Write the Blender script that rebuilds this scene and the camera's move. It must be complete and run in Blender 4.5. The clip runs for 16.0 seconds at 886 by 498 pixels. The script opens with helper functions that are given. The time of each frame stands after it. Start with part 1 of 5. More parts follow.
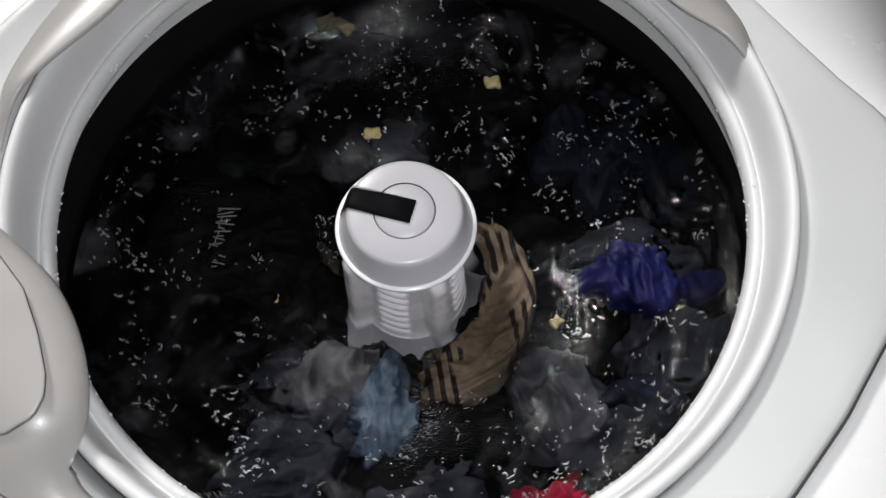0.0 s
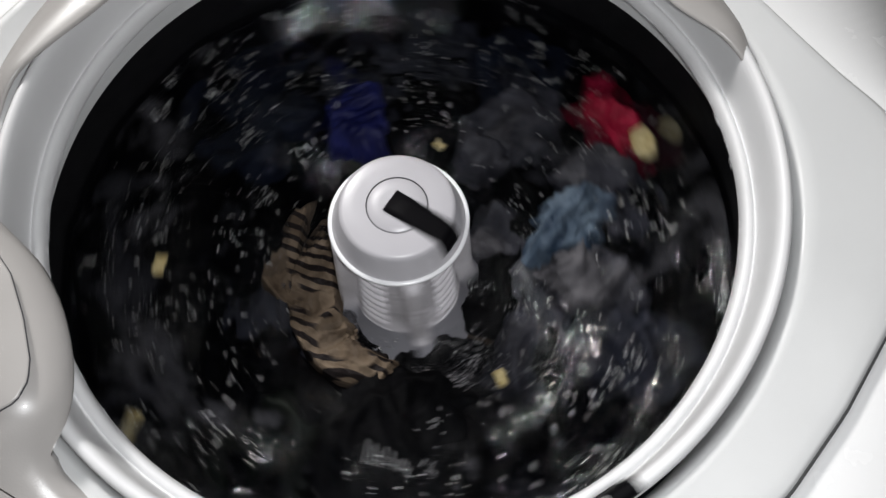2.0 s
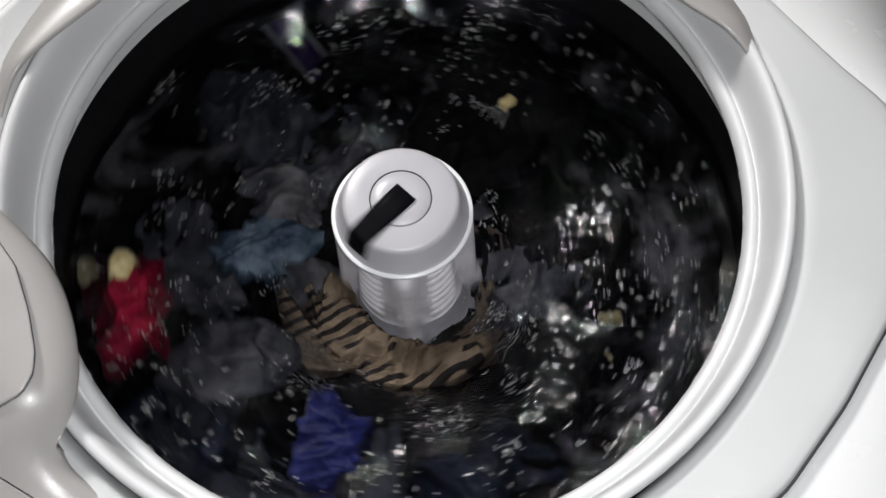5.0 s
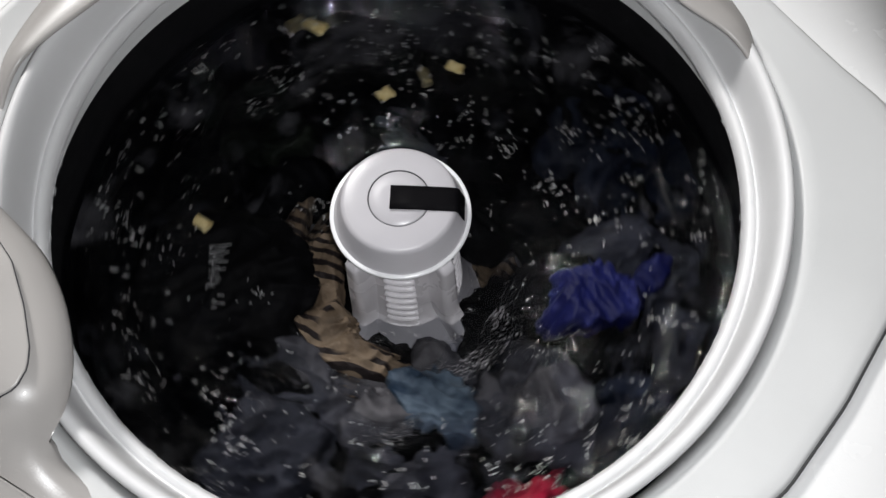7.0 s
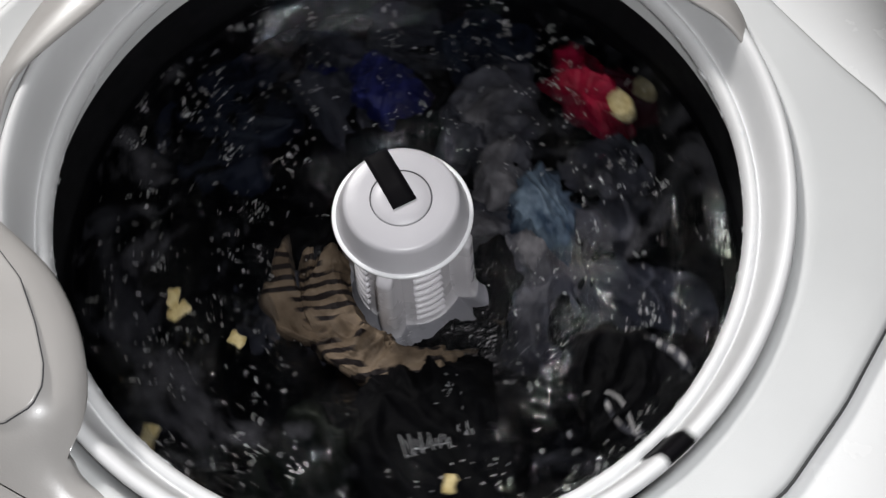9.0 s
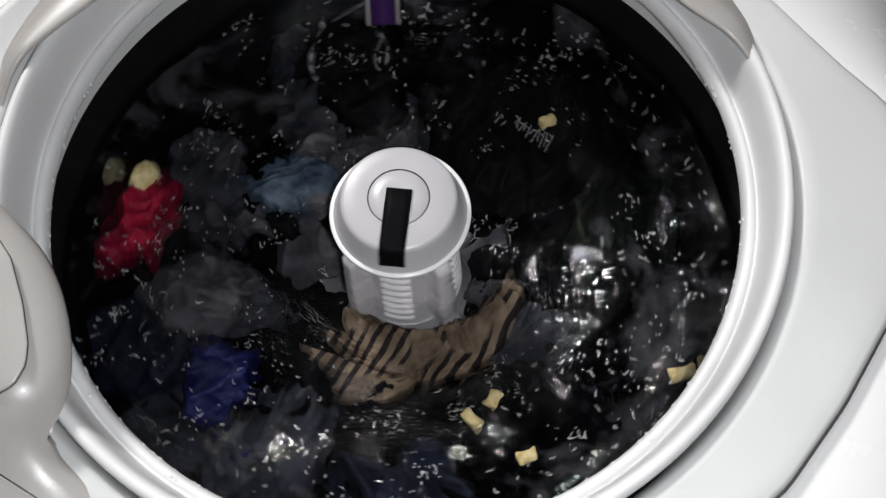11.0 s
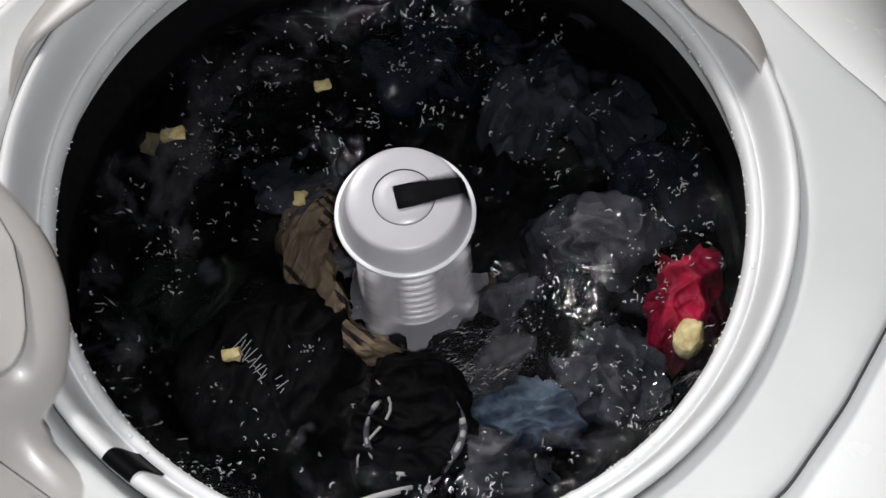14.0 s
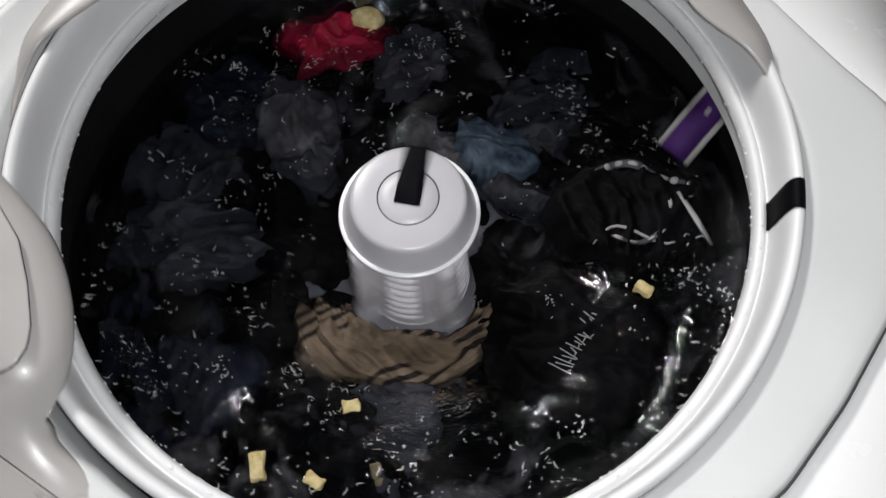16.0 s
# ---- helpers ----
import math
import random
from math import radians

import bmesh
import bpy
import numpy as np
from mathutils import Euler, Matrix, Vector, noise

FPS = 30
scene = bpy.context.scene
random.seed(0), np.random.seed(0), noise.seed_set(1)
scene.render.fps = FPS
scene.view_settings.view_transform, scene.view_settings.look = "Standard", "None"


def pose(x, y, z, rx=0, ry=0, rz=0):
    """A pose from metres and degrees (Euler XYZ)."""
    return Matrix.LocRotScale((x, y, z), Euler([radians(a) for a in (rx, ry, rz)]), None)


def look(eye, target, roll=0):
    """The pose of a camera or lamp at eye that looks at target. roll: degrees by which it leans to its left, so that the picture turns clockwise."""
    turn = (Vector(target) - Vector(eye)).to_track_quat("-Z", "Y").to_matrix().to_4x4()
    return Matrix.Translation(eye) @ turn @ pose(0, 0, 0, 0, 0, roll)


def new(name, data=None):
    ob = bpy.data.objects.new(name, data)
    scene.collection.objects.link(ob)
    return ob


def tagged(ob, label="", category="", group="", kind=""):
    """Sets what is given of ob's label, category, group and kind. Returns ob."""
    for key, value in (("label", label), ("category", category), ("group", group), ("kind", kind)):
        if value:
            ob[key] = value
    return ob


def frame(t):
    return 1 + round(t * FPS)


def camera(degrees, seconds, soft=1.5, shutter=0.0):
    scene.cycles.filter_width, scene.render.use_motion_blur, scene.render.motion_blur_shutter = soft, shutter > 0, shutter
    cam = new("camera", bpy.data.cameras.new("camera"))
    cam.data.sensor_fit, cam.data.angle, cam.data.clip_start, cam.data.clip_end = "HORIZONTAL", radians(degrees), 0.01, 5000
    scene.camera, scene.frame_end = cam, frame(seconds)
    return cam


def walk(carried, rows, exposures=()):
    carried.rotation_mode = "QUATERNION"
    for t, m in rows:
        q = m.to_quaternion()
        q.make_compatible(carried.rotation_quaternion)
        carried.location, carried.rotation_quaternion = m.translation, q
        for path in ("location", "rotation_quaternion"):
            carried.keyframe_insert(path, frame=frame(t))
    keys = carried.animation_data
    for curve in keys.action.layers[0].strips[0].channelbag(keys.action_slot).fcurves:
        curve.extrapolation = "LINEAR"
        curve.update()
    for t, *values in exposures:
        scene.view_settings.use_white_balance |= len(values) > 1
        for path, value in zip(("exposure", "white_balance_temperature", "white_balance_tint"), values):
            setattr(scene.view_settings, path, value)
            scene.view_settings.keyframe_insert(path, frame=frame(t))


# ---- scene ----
H = 0.92                      # height of the wash basket's lip over the floor

# ---- camera ----
cam = camera(56.1, 16.0, soft=1.5, shutter=0.5)
CAM = [(0.0, 0.86), (1.6, 0.93), (2.0, 0.47), (2.5, 0.47), (3.0, 0.23), (3.5, 0.0), (7.0, 0.0), (9.0, -0.02),
       (12.5, -0.1), (14.5, -0.08), (16.0, -0.08)]
walk(cam, [(t, pose(0.032, -0.2683, H + 0.5067, 22.86 + a, 0, 0) @ pose(0, 0, 0, 0, 0, -0.52)) for t, a in CAM])

# ---- light ----
world = bpy.data.worlds.new("room_air")
world.use_nodes = True
world.node_tree.nodes["Background"].inputs[0].default_value = (0.8, 0.86, 1.0, 1)
world.node_tree.nodes["Background"].inputs[1].default_value = 0.12
scene.world = world


def area(name, power, size, m, color):
    d = bpy.data.lights.new(name, "AREA")
    d.energy, d.size, d.color, d.shape = power, size, color, "DISK"
    ob = new(name, d)
    ob.matrix_world = m
    return ob


area("phone_torch", 2.5, 0.022, look((0.055, -0.275, H + 0.512), (0.02, 0.0, H - 0.1)), (0.97, 0.98, 1.0))
area("ceiling_lamp", 37.0, 0.32, look((-0.85, 1.3, 2.25), (0, 0, H)), (1.0, 0.985, 0.97))
scene.view_settings.exposure = 0.0


# ---- materials ----
def mat(name, color, rough=0.5, metal=0.0, spec=0.5, coat=0.0):
    m = bpy.data.materials.new(name)
    m.use_nodes = True
    b = m.node_tree.nodes["Principled BSDF"]
    b.inputs["Base Color"].default_value = (*color, 1)
    b.inputs["Roughness"].default_value = rough
    b.inputs["Metallic"].default_value = metal
    b.inputs["Specular IOR Level"].default_value = spec
    b.inputs["Coat Weight"].default_value = coat
    b.inputs["Coat Roughness"].default_value = 0.08
    return m


def noise_node(m, scale, detail=4.0, dist=0.0, rough=0.5):
    t = m.node_tree
    tc = t.nodes.new("ShaderNodeTexCoord")
    n = t.nodes.new("ShaderNodeTexNoise")
    n.inputs["Scale"].default_value = scale
    n.inputs["Detail"].default_value = detail
    n.inputs["Distortion"].default_value = dist
    n.inputs["Roughness"].default_value = rough
    t.links.new(tc.outputs["Object"], n.inputs["Vector"])
    return n


def ramp(m, fac, stops):
    r = m.node_tree.nodes.new("ShaderNodeValToRGB")
    r.color_ramp.elements[0].position, r.color_ramp.elements[0].color = stops[0][0], (*stops[0][1], 1)
    r.color_ramp.elements[1].position, r.color_ramp.elements[1].color = stops[-1][0], (*stops[-1][1], 1)
    for p, c in stops[1:-1]:
        e = r.color_ramp.elements.new(p)
        e.color = (*c, 1)
    m.node_tree.links.new(fac, r.inputs["Fac"])
    return r


def bump(m, height, dist, strength=1.0, after=None):
    b = m.node_tree.nodes.new("ShaderNodeBump")
    b.inputs["Distance"].default_value = dist
    b.inputs["Strength"].default_value = strength
    m.node_tree.links.new(height, b.inputs["Height"])
    if after:
        m.node_tree.links.new(after.outputs["Normal"], b.inputs["Normal"])
    m.node_tree.links.new(b.outputs["Normal"], m.node_tree.nodes["Principled BSDF"].inputs["Normal"])
    return b


def tint(m, a, b, scale, detail=5.0, lo=0.35, hi=0.65):
    n = noise_node(m, scale, detail)
    r = ramp(m, n.outputs["Fac"], [(lo, a), (hi, b)])
    m.node_tree.links.new(r.outputs["Color"], m.node_tree.nodes["Principled BSDF"].inputs["Base Color"])


def plastic(name, color, rough, wear=0.93, grain=900.0, coat=0.0):
    m = mat(name, color, rough, spec=0.5, coat=coat)
    tint(m, tuple(c * wear for c in color), color, 9.0, 6.0)
    n = noise_node(m, grain, 2.0)
    bump(m, n.outputs["Fac"], 0.0002, 0.25)
    r = noise_node(m, 30.0, 5.0)
    rr = ramp(m, r.outputs["Fac"], [(0.3, (rough * 0.8,) * 3), (0.7, (rough * 1.2,) * 3)])
    m.node_tree.links.new(rr.outputs["Color"], m.node_tree.nodes["Principled BSDF"].inputs["Roughness"])
    return m


DECK = plastic("deck_grey_plastic", (0.565, 0.57, 0.57), 0.45)
# darker than the deck: the left side's shade is put into this colour
CUP = plastic("shaded_grey_plastic", (0.395, 0.377, 0.363), 0.32, coat=0.1)
ENAMEL = plastic("white_enamel", (0.80, 0.80, 0.80), 0.25, 0.97)
RING = plastic("ring_plastic", (0.69, 0.69, 0.695), 0.44, 0.89)
AGIT = plastic("agitator_plastic", (0.62, 0.60, 0.63), 0.27, 0.92, coat=0.25)
CAP = plastic("agitator_cap_plastic", (0.47, 0.458, 0.484), 0.36, 0.9)
AGIT_RIM = plastic("agitator_rim_plastic", (0.82, 0.82, 0.84), 0.25, 0.97)
# dark colour put in for the shade of the cap groove and lid gap
GROOVE = mat("groove_shade", (0.03, 0.03, 0.035), 0.7)
SEAM = mat("rubber_seam", (0.10, 0.10, 0.10), 0.7)
TAPE = plastic("black_vinyl_tape", (0.0028, 0.0025, 0.0034), 0.65, 0.8, 500.0)
TAPE.node_tree.nodes["Principled BSDF"].inputs["Specular IOR Level"].default_value = 0.06
WALL = plastic("wall_paint", (0.11, 0.108, 0.105), 0.8)
FLOOR = plastic("floor_vinyl", (0.30, 0.27, 0.24), 0.5)
# near-black base colour stands in for the shade inside the drum
DRUM_SHADE = plastic("basket_inside_shade", (0.004, 0.004, 0.005), 0.6)
DRUM_SHADE.node_tree.nodes["Principled BSDF"].inputs["Specular IOR Level"].default_value = 0.08


def cloth(name, a, b, rough=0.6, weave=700.0, spec=0.15, scale=30.0):
    m = mat(name, a, rough, spec=spec)
    tint(m, a, b, scale)
    n = noise_node(m, 45.0, 3.0, 0.5)
    first = bump(m, n.outputs["Fac"], 0.004, 0.4)
    w = noise_node(m, weave, 2.0)
    bump(m, w.outputs["Fac"], 0.0006, 0.5, first)
    return m


BLACK = cloth("wet_black_cotton", (0.0009, 0.0009, 0.0012), (0.0030, 0.0030, 0.0038), 0.65, 320.0, 0.05)
CHAR = cloth("wet_charcoal_cotton", (0.024, 0.024, 0.030), (0.070, 0.070, 0.082), 0.6, spec=0.15)
# grey cotton, brightened to pass for pale haze in the water too
GREY = cloth("wet_grey_cotton", (0.035, 0.034, 0.039), (0.125, 0.120, 0.130), 0.6)
RED = cloth("wet_red_cotton", (0.13, 0.003, 0.013), (0.36, 0.008, 0.040), 0.5)
MAROON = cloth("wet_maroon_cotton", (0.022, 0.002, 0.005), (0.075, 0.005, 0.013), 0.5)
BLUE = cloth("wet_royal_blue_cotton", (0.003, 0.004, 0.035), (0.010, 0.013, 0.085), 0.5)
NAVY = cloth("wet_navy_cotton", (0.007, 0.009, 0.017), (0.020, 0.025, 0.042), 0.6, spec=0.15)
DENIM = cloth("wet_pale_denim", (0.014, 0.026, 0.046), (0.105, 0.140, 0.182), 0.55, scale=38.0)
OLIVE = cloth("wet_olive_cotton", (0.006, 0.008, 0.005), (0.010, 0.012, 0.008), 0.6, spec=0.15)
CREAM = cloth("cream_foam", (0.38, 0.29, 0.12), (0.66, 0.56, 0.32), 0.6, scale=90.0)
PALE = cloth("white_print", (0.15, 0.14, 0.14), (0.34, 0.33, 0.33), 0.4)
INK = mat("faded_white_print", (0.25, 0.25, 0.26), 0.6, spec=0.2)
PURPLE = cloth("purple_ribbon", (0.026, 0.005, 0.06), (0.045, 0.010, 0.10), 0.7, spec=0.2)


def striped(name):
    m = cloth(name, (0.066, 0.047, 0.032), (0.165, 0.123, 0.086))
    t = m.node_tree
    tc = t.nodes.new("ShaderNodeTexCoord")
    w = t.nodes.new("ShaderNodeTexWave")
    w.inputs["Scale"].default_value = 30.0
    w.inputs["Distortion"].default_value = 5.0
    turn = t.nodes.new("ShaderNodeMapping")
    turn.inputs["Rotation"].default_value = (0.0, 0.0, 0.9)
    w.inputs["Detail"].default_value = 2.0
    w.inputs["Detail Scale"].default_value = 0.6
    t.links.new(tc.outputs["Object"], turn.inputs["Vector"])
    t.links.new(turn.outputs["Vector"], w.inputs["Vector"])
    band = noise_node(m, 22.0, 0.0)
    mul = t.nodes.new("ShaderNodeMath")
    mul.operation = "MULTIPLY"
    t.links.new(ramp(m, w.outputs["Fac"], [(0.52, (0, 0, 0)), (0.62, (1, 1, 1))]).outputs["Color"], mul.inputs[0])
    t.links.new(ramp(m, band.outputs["Fac"], [(0.43, (0, 0, 0)), (0.48, (1, 1, 1))]).outputs["Color"], mul.inputs[1])
    mix = t.nodes.new("ShaderNodeMix")
    mix.data_type = "RGBA"
    b = t.nodes["Principled BSDF"]
    t.links.new(b.inputs["Base Color"].links[0].from_socket, mix.inputs[6])
    mix.inputs[7].default_value = (0.010, 0.007, 0.007, 1)
    t.links.new(mul.outputs[0], mix.inputs[0])
    t.links.new(mix.outputs[2], b.inputs["Base Color"])
    return m


TAN = striped("wet_tan_striped_cotton")


def clear_gloss(m, gloss_rough, clear_color, fac):
    """Clear with a mirror-like surface: fac is the mirror's share, or None for that of water."""
    t = m.node_tree
    clear = t.nodes.new("ShaderNodeBsdfTransparent")
    clear.inputs[0].default_value = (*clear_color, 1)
    gloss = t.nodes.new("ShaderNodeBsdfGlossy")
    gloss.inputs["Roughness"].default_value = gloss_rough
    mix = t.nodes.new("ShaderNodeMixShader")
    if fac is None:
        last = t.nodes["Principled BSDF"].inputs["Normal"].links[0].from_socket
        fres = t.nodes.new("ShaderNodeFresnel")
        fres.inputs["IOR"].default_value = 1.31
        t.links.new(last, gloss.inputs["Normal"])
        t.links.new(last, fres.inputs["Normal"])
        t.links.new(fres.outputs[0], mix.inputs[0])
    else:
        mix.inputs[0].default_value = fac
    t.links.new(clear.outputs[0], mix.inputs[1])
    t.links.new(gloss.outputs[0], mix.inputs[2])
    t.links.new(mix.outputs[0], t.nodes["Material Output"].inputs["Surface"])
    return m


def water_material():
    m = mat("clear_wash_water", (0.004, 0.004, 0.005), 0.03, spec=0.5)
    swell = bump(m, noise_node(m, 230.0, 1.0, 1.0).outputs["Fac"], 0.0006, 1.0)
    fine = noise_node(m, 95.0, 1.0, 2.6)
    mask = ramp(m, noise_node(m, 26.0, 1.0, 0.5).outputs["Fac"], [(0.54, (0.0,) * 3), (0.66, (1, 1, 1))])
    mul = m.node_tree.nodes.new("ShaderNodeMath")
    mul.operation = "MULTIPLY"
    m.node_tree.links.new(fine.outputs["Fac"], mul.inputs[0])
    m.node_tree.links.new(mask.outputs["Color"], mul.inputs[1])
    bump(m, mul.outputs[0], 0.0013, 1.0, swell)
    return clear_gloss(m, 0.03, (0.80, 0.81, 0.83), None)


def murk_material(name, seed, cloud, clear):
    """Lint and suds as grey veils; the tint between them stands in for light lost with depth."""
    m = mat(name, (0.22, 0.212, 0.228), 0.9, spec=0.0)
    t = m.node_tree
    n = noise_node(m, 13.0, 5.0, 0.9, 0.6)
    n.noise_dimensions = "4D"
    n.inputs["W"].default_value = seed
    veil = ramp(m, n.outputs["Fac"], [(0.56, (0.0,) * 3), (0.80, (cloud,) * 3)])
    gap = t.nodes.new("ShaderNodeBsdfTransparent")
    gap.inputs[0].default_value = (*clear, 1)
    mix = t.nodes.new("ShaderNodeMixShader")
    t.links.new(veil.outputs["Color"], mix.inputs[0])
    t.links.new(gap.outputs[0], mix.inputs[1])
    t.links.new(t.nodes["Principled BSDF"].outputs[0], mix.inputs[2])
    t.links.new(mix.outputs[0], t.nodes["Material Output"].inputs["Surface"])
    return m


WATER = water_material()
# almost a full mirror, far brighter than water, for the added glints
GLINTS = clear_gloss(mat("glint_mirror", (0.004, 0.004, 0.005), 0.1), 0.39, (1, 1, 1), 0.97)
MURKS = [murk_material("suds_haze", 1.7, 0.58, (0.80, 0.81, 0.84)), murk_material("lint_haze", 5.2, 0.40, (0.70, 0.71, 0.74))]
# opaque pale colour puts the highlights into the beads themselves
DROPS = mat("bead_highlights", (0.72, 0.73, 0.74), 0.06, spec=0.8)


# ---- building tools ----
def part(name, bm, material, parent=None, label="", smooth=True):
    me = bpy.data.meshes.new(name)
    bmesh.ops.recalc_face_normals(bm, faces=bm.faces)
    for f in bm.faces:
        f.smooth = smooth
    bm.to_mesh(me)
    bm.free()
    me.materials.append(material)
    ob = new(name, me)
    if parent:
        ob.parent = parent
    if label:
        tagged(ob, label)
    return ob


def lathe(profile, n=128, a0=0.0, a1=360.0, close=False):
    """Turns a profile of (radius, height) round the z axis."""
    bm = bmesh.new()
    full = abs(a1 - a0) >= 359.9
    cols = []
    steps = n if full else n + 1
    for i in range(steps):
        a = radians(a0 + (a1 - a0) * i / n)
        cols.append([bm.verts.new((r * math.cos(a), r * math.sin(a), z)) for r, z in profile])
    for i in range(n):
        c, d = cols[i], cols[(i + 1) % steps]
        m = len(profile)
        for j in range(m if close else m - 1):
            k = (j + 1) % m
            bm.faces.new((c[j], d[j], d[k], c[k]))
    if not full and close:
        bm.faces.new(cols[0])
        bm.faces.new(cols[-1])
    bmesh.ops.remove_doubles(bm, verts=bm.verts, dist=1e-6)
    return bm


def box(sx, sy, sz, at=(0, 0, 0), bevel=0.0, m=None):
    bm = bmesh.new()
    bmesh.ops.create_cube(bm, size=1.0, matrix=Matrix.Translation(at) @ Matrix.Diagonal((sx, sy, sz, 1)))
    if bevel:
        bmesh.ops.bevel(bm, geom=bm.edges[:], offset=bevel, segments=2, affect="EDGES", profile=0.6)
    if m:
        bm.transform(m)
    return bm


def smoothstep(a, b, x):
    t = min(1.0, max(0.0, (x - a) / (b - a)))
    return t * t * (3 - 2 * t)


def surface(r):
    """Height of the wash load's surface at the distance r from the agitator's axis."""
    return -0.190 + 0.060 * smoothstep(0.03, 0.20, r)


def crumple(sx, sy, seed, fold=0.012, n=34, ragged=0.35, dome=0.0, thick=0.003, ridge=26.0):
    """A crumpled wet cloth of about sx by sy, with folds, an uneven hem and a real thickness."""
    rng = random.Random(seed)
    ox, oy = rng.uniform(0, 50), rng.uniform(0, 50)
    heading = rng.uniform(0, math.pi)
    lean = (math.cos(heading), math.sin(heading))
    n = int(n * 1.35)
    bm = bmesh.new()
    top, low = {}, {}
    for i in range(n + 1):
        for j in range(n + 1):
            u, v = 2 * i / n - 1, 2 * j / n - 1
            # square to disc, then an uneven rim
            x, y = u * math.sqrt(1 - v * v / 2), v * math.sqrt(1 - u * u / 2)
            q = 1 + 0.75 * ragged * noise.noise((x * 1.3 + ox, y * 1.3 + oy, 0.3)) + 0.25 * ragged * noise.noise((x * 4 + ox, y * 4, 7.3)) + 0.10 * ragged * noise.noise((x * 11, y * 11 + oy, 3.1))
            px, py = x * q * sx / 2, y * q * sy / 2
            warp = 0.03 * noise.noise((px * 14 + ox, py * 14 + oy, 2.0))
            # folds run along the cloth's own lean
            fx, fy = px * lean[0] + py * lean[1], py * lean[0] - px * lean[1]
            f1 = 1 - abs(noise.noise(((fx + warp) * ridge + oy, (fy - warp) * ridge * 0.45 + ox, 0.0)))
            f2 = 1 - abs(noise.noise((fx * ridge * 2.6 + ox, (fy + warp) * ridge * 1.2, 5.0)))
            f4 = 1 - abs(noise.noise(((fx + 2 * warp) * ridge * 5.5 + ox, (fy - warp) * ridge * 2.4, 8.0)))
            f3 = noise.noise((px * 11 + ox, py * 11 + oy, 9.0))
            rim = 1 - (x * x + y * y)
            z = fold * (f1 ** 4 * 0.9 + 0.45 * f2 ** 3 + 0.16 * f4 ** 3 + 0.8 * f3) + dome * max(0.0, rim) - fold * 1.6 * (1 - smoothstep(0.0, 0.45, rim))
            top[i, j] = bm.verts.new((px, py, z))
            low[i, j] = bm.verts.new((px * 0.99, py * 0.99, z - thick))
    for i in range(n):
        for j in range(n):
            bm.faces.new((top[i, j], top[i + 1, j], top[i + 1, j + 1], top[i, j + 1]))
            bm.faces.new((low[i, j], low[i, j + 1], low[i + 1, j + 1], low[i + 1, j]))
    for k in range(n):
        for a, b in (((k, 0), (k + 1, 0)), ((k + 1, n), (k, n)), ((0, k + 1), (0, k)), ((n, k), (n, k + 1))):
            bm.faces.new((top[b], top[a], low[a], low[b]))
    return bm


def moved(bm, m):
    bm.transform(m)
    return bm


def root(name, label, category, group="", kind="", at=(0, 0, H)):
    ob = new(name)
    ob.empty_display_size = 0.02
    ob.location = at
    return tagged(ob, label, category, group, kind)


# ---- the room ----
def room():
    f = part("floor", box(3.0, 3.0, 0.05, (0, 0, -0.025)), FLOOR)
    tagged(f, "worn vinyl laundry room floor", "floor", kind="structure")
    c = part("ceiling", box(3.0, 3.0, 0.05, (0, 0, 2.425)), WALL)
    tagged(c, "plain painted laundry room ceiling", "ceiling", kind="structure")
    for nm, at, sx, sy in (("wall_north", (0, 1.525, 1.2), 3.1, 0.05), ("wall_south", (0, -1.525, 1.2), 3.1, 0.05),
                           ("wall_east", (1.525, 0, 1.2), 0.05, 3.0), ("wall_west", (-1.525, 0, 1.2), 0.05, 3.0)):
        w = part(nm, box(sx, sy, 2.4, at), WALL)
        tagged(w, "plain painted laundry room wall", "wall", kind="structure")


room()


# ---- the washing machine's cabinet ----
DECK_Z = 0.045


def seam_line():
    """Outline of the deck panel: a wide rounded front, straight shoulders that run in to the back."""
    right = [(0.130, 0.30), (0.261, 0.110), (0.280, 0.082), (0.299, 0.055), (0.321, 0.028)]
    right += [(0.330, 0.006), (0.334, -0.016), (0.331, -0.044), (0.322, -0.073), (0.307, -0.102), (0.287, -0.129),
              (0.257, -0.170), (0.218, -0.214), (0.172, -0.250), (0.12, -0.28), (0.05, -0.298)]
    left = [(-x * 1.04, y) for x, y in reversed(right)]
    return right + left


def plate_with_hole(outline, hole, z, thick):
    """A plate between an outline and a hole with the same number of points."""
    bm = bmesh.new()
    rows = []
    for pts, zz in ((outline, z), (hole, z), (hole, z - thick), (outline, z - thick)):
        rows.append([bm.verts.new((x, y, zz)) for x, y in pts])
    n = len(outline)
    for k in range(4):
        a, b = rows[k], rows[(k + 1) % 4]
        for i in range(n):
            j = (i + 1) % n
            bm.faces.new((a[i], a[j], b[j], b[i]))
    return bm


def resample(pts, n, close=True):
    pts = [Vector((*p, 0)) for p in pts]
    if close:
        pts = pts + pts[:1]
    d = [0.0]
    for a, b in zip(pts, pts[1:]):
        d.append(d[-1] + (b - a).length)
    out = []
    k = 0
    for i in range(n):
        s = d[-1] * i / (n if close else n - 1)
        while k < len(d) - 2 and d[k + 1] < s:
            k += 1
        q = pts[k].lerp(pts[k + 1], (s - d[k]) / max(1e-9, d[k + 1] - d[k]))
        out.append((q.x, q.y))
    return out


def at_angles(pts, n):
    """Points of a closed outline at even angles round the origin."""
    fine = resample(pts, 4000)
    out = []
    best = sorted((math.atan2(y, x) % (2 * math.pi), x, y) for x, y in fine)
    k = 0
    for i in range(n):
        a = 2 * math.pi * i / n
        while k < len(best) - 1 and best[k][0] < a:
            k += 1
        out.append(best[k][1:])
    return out


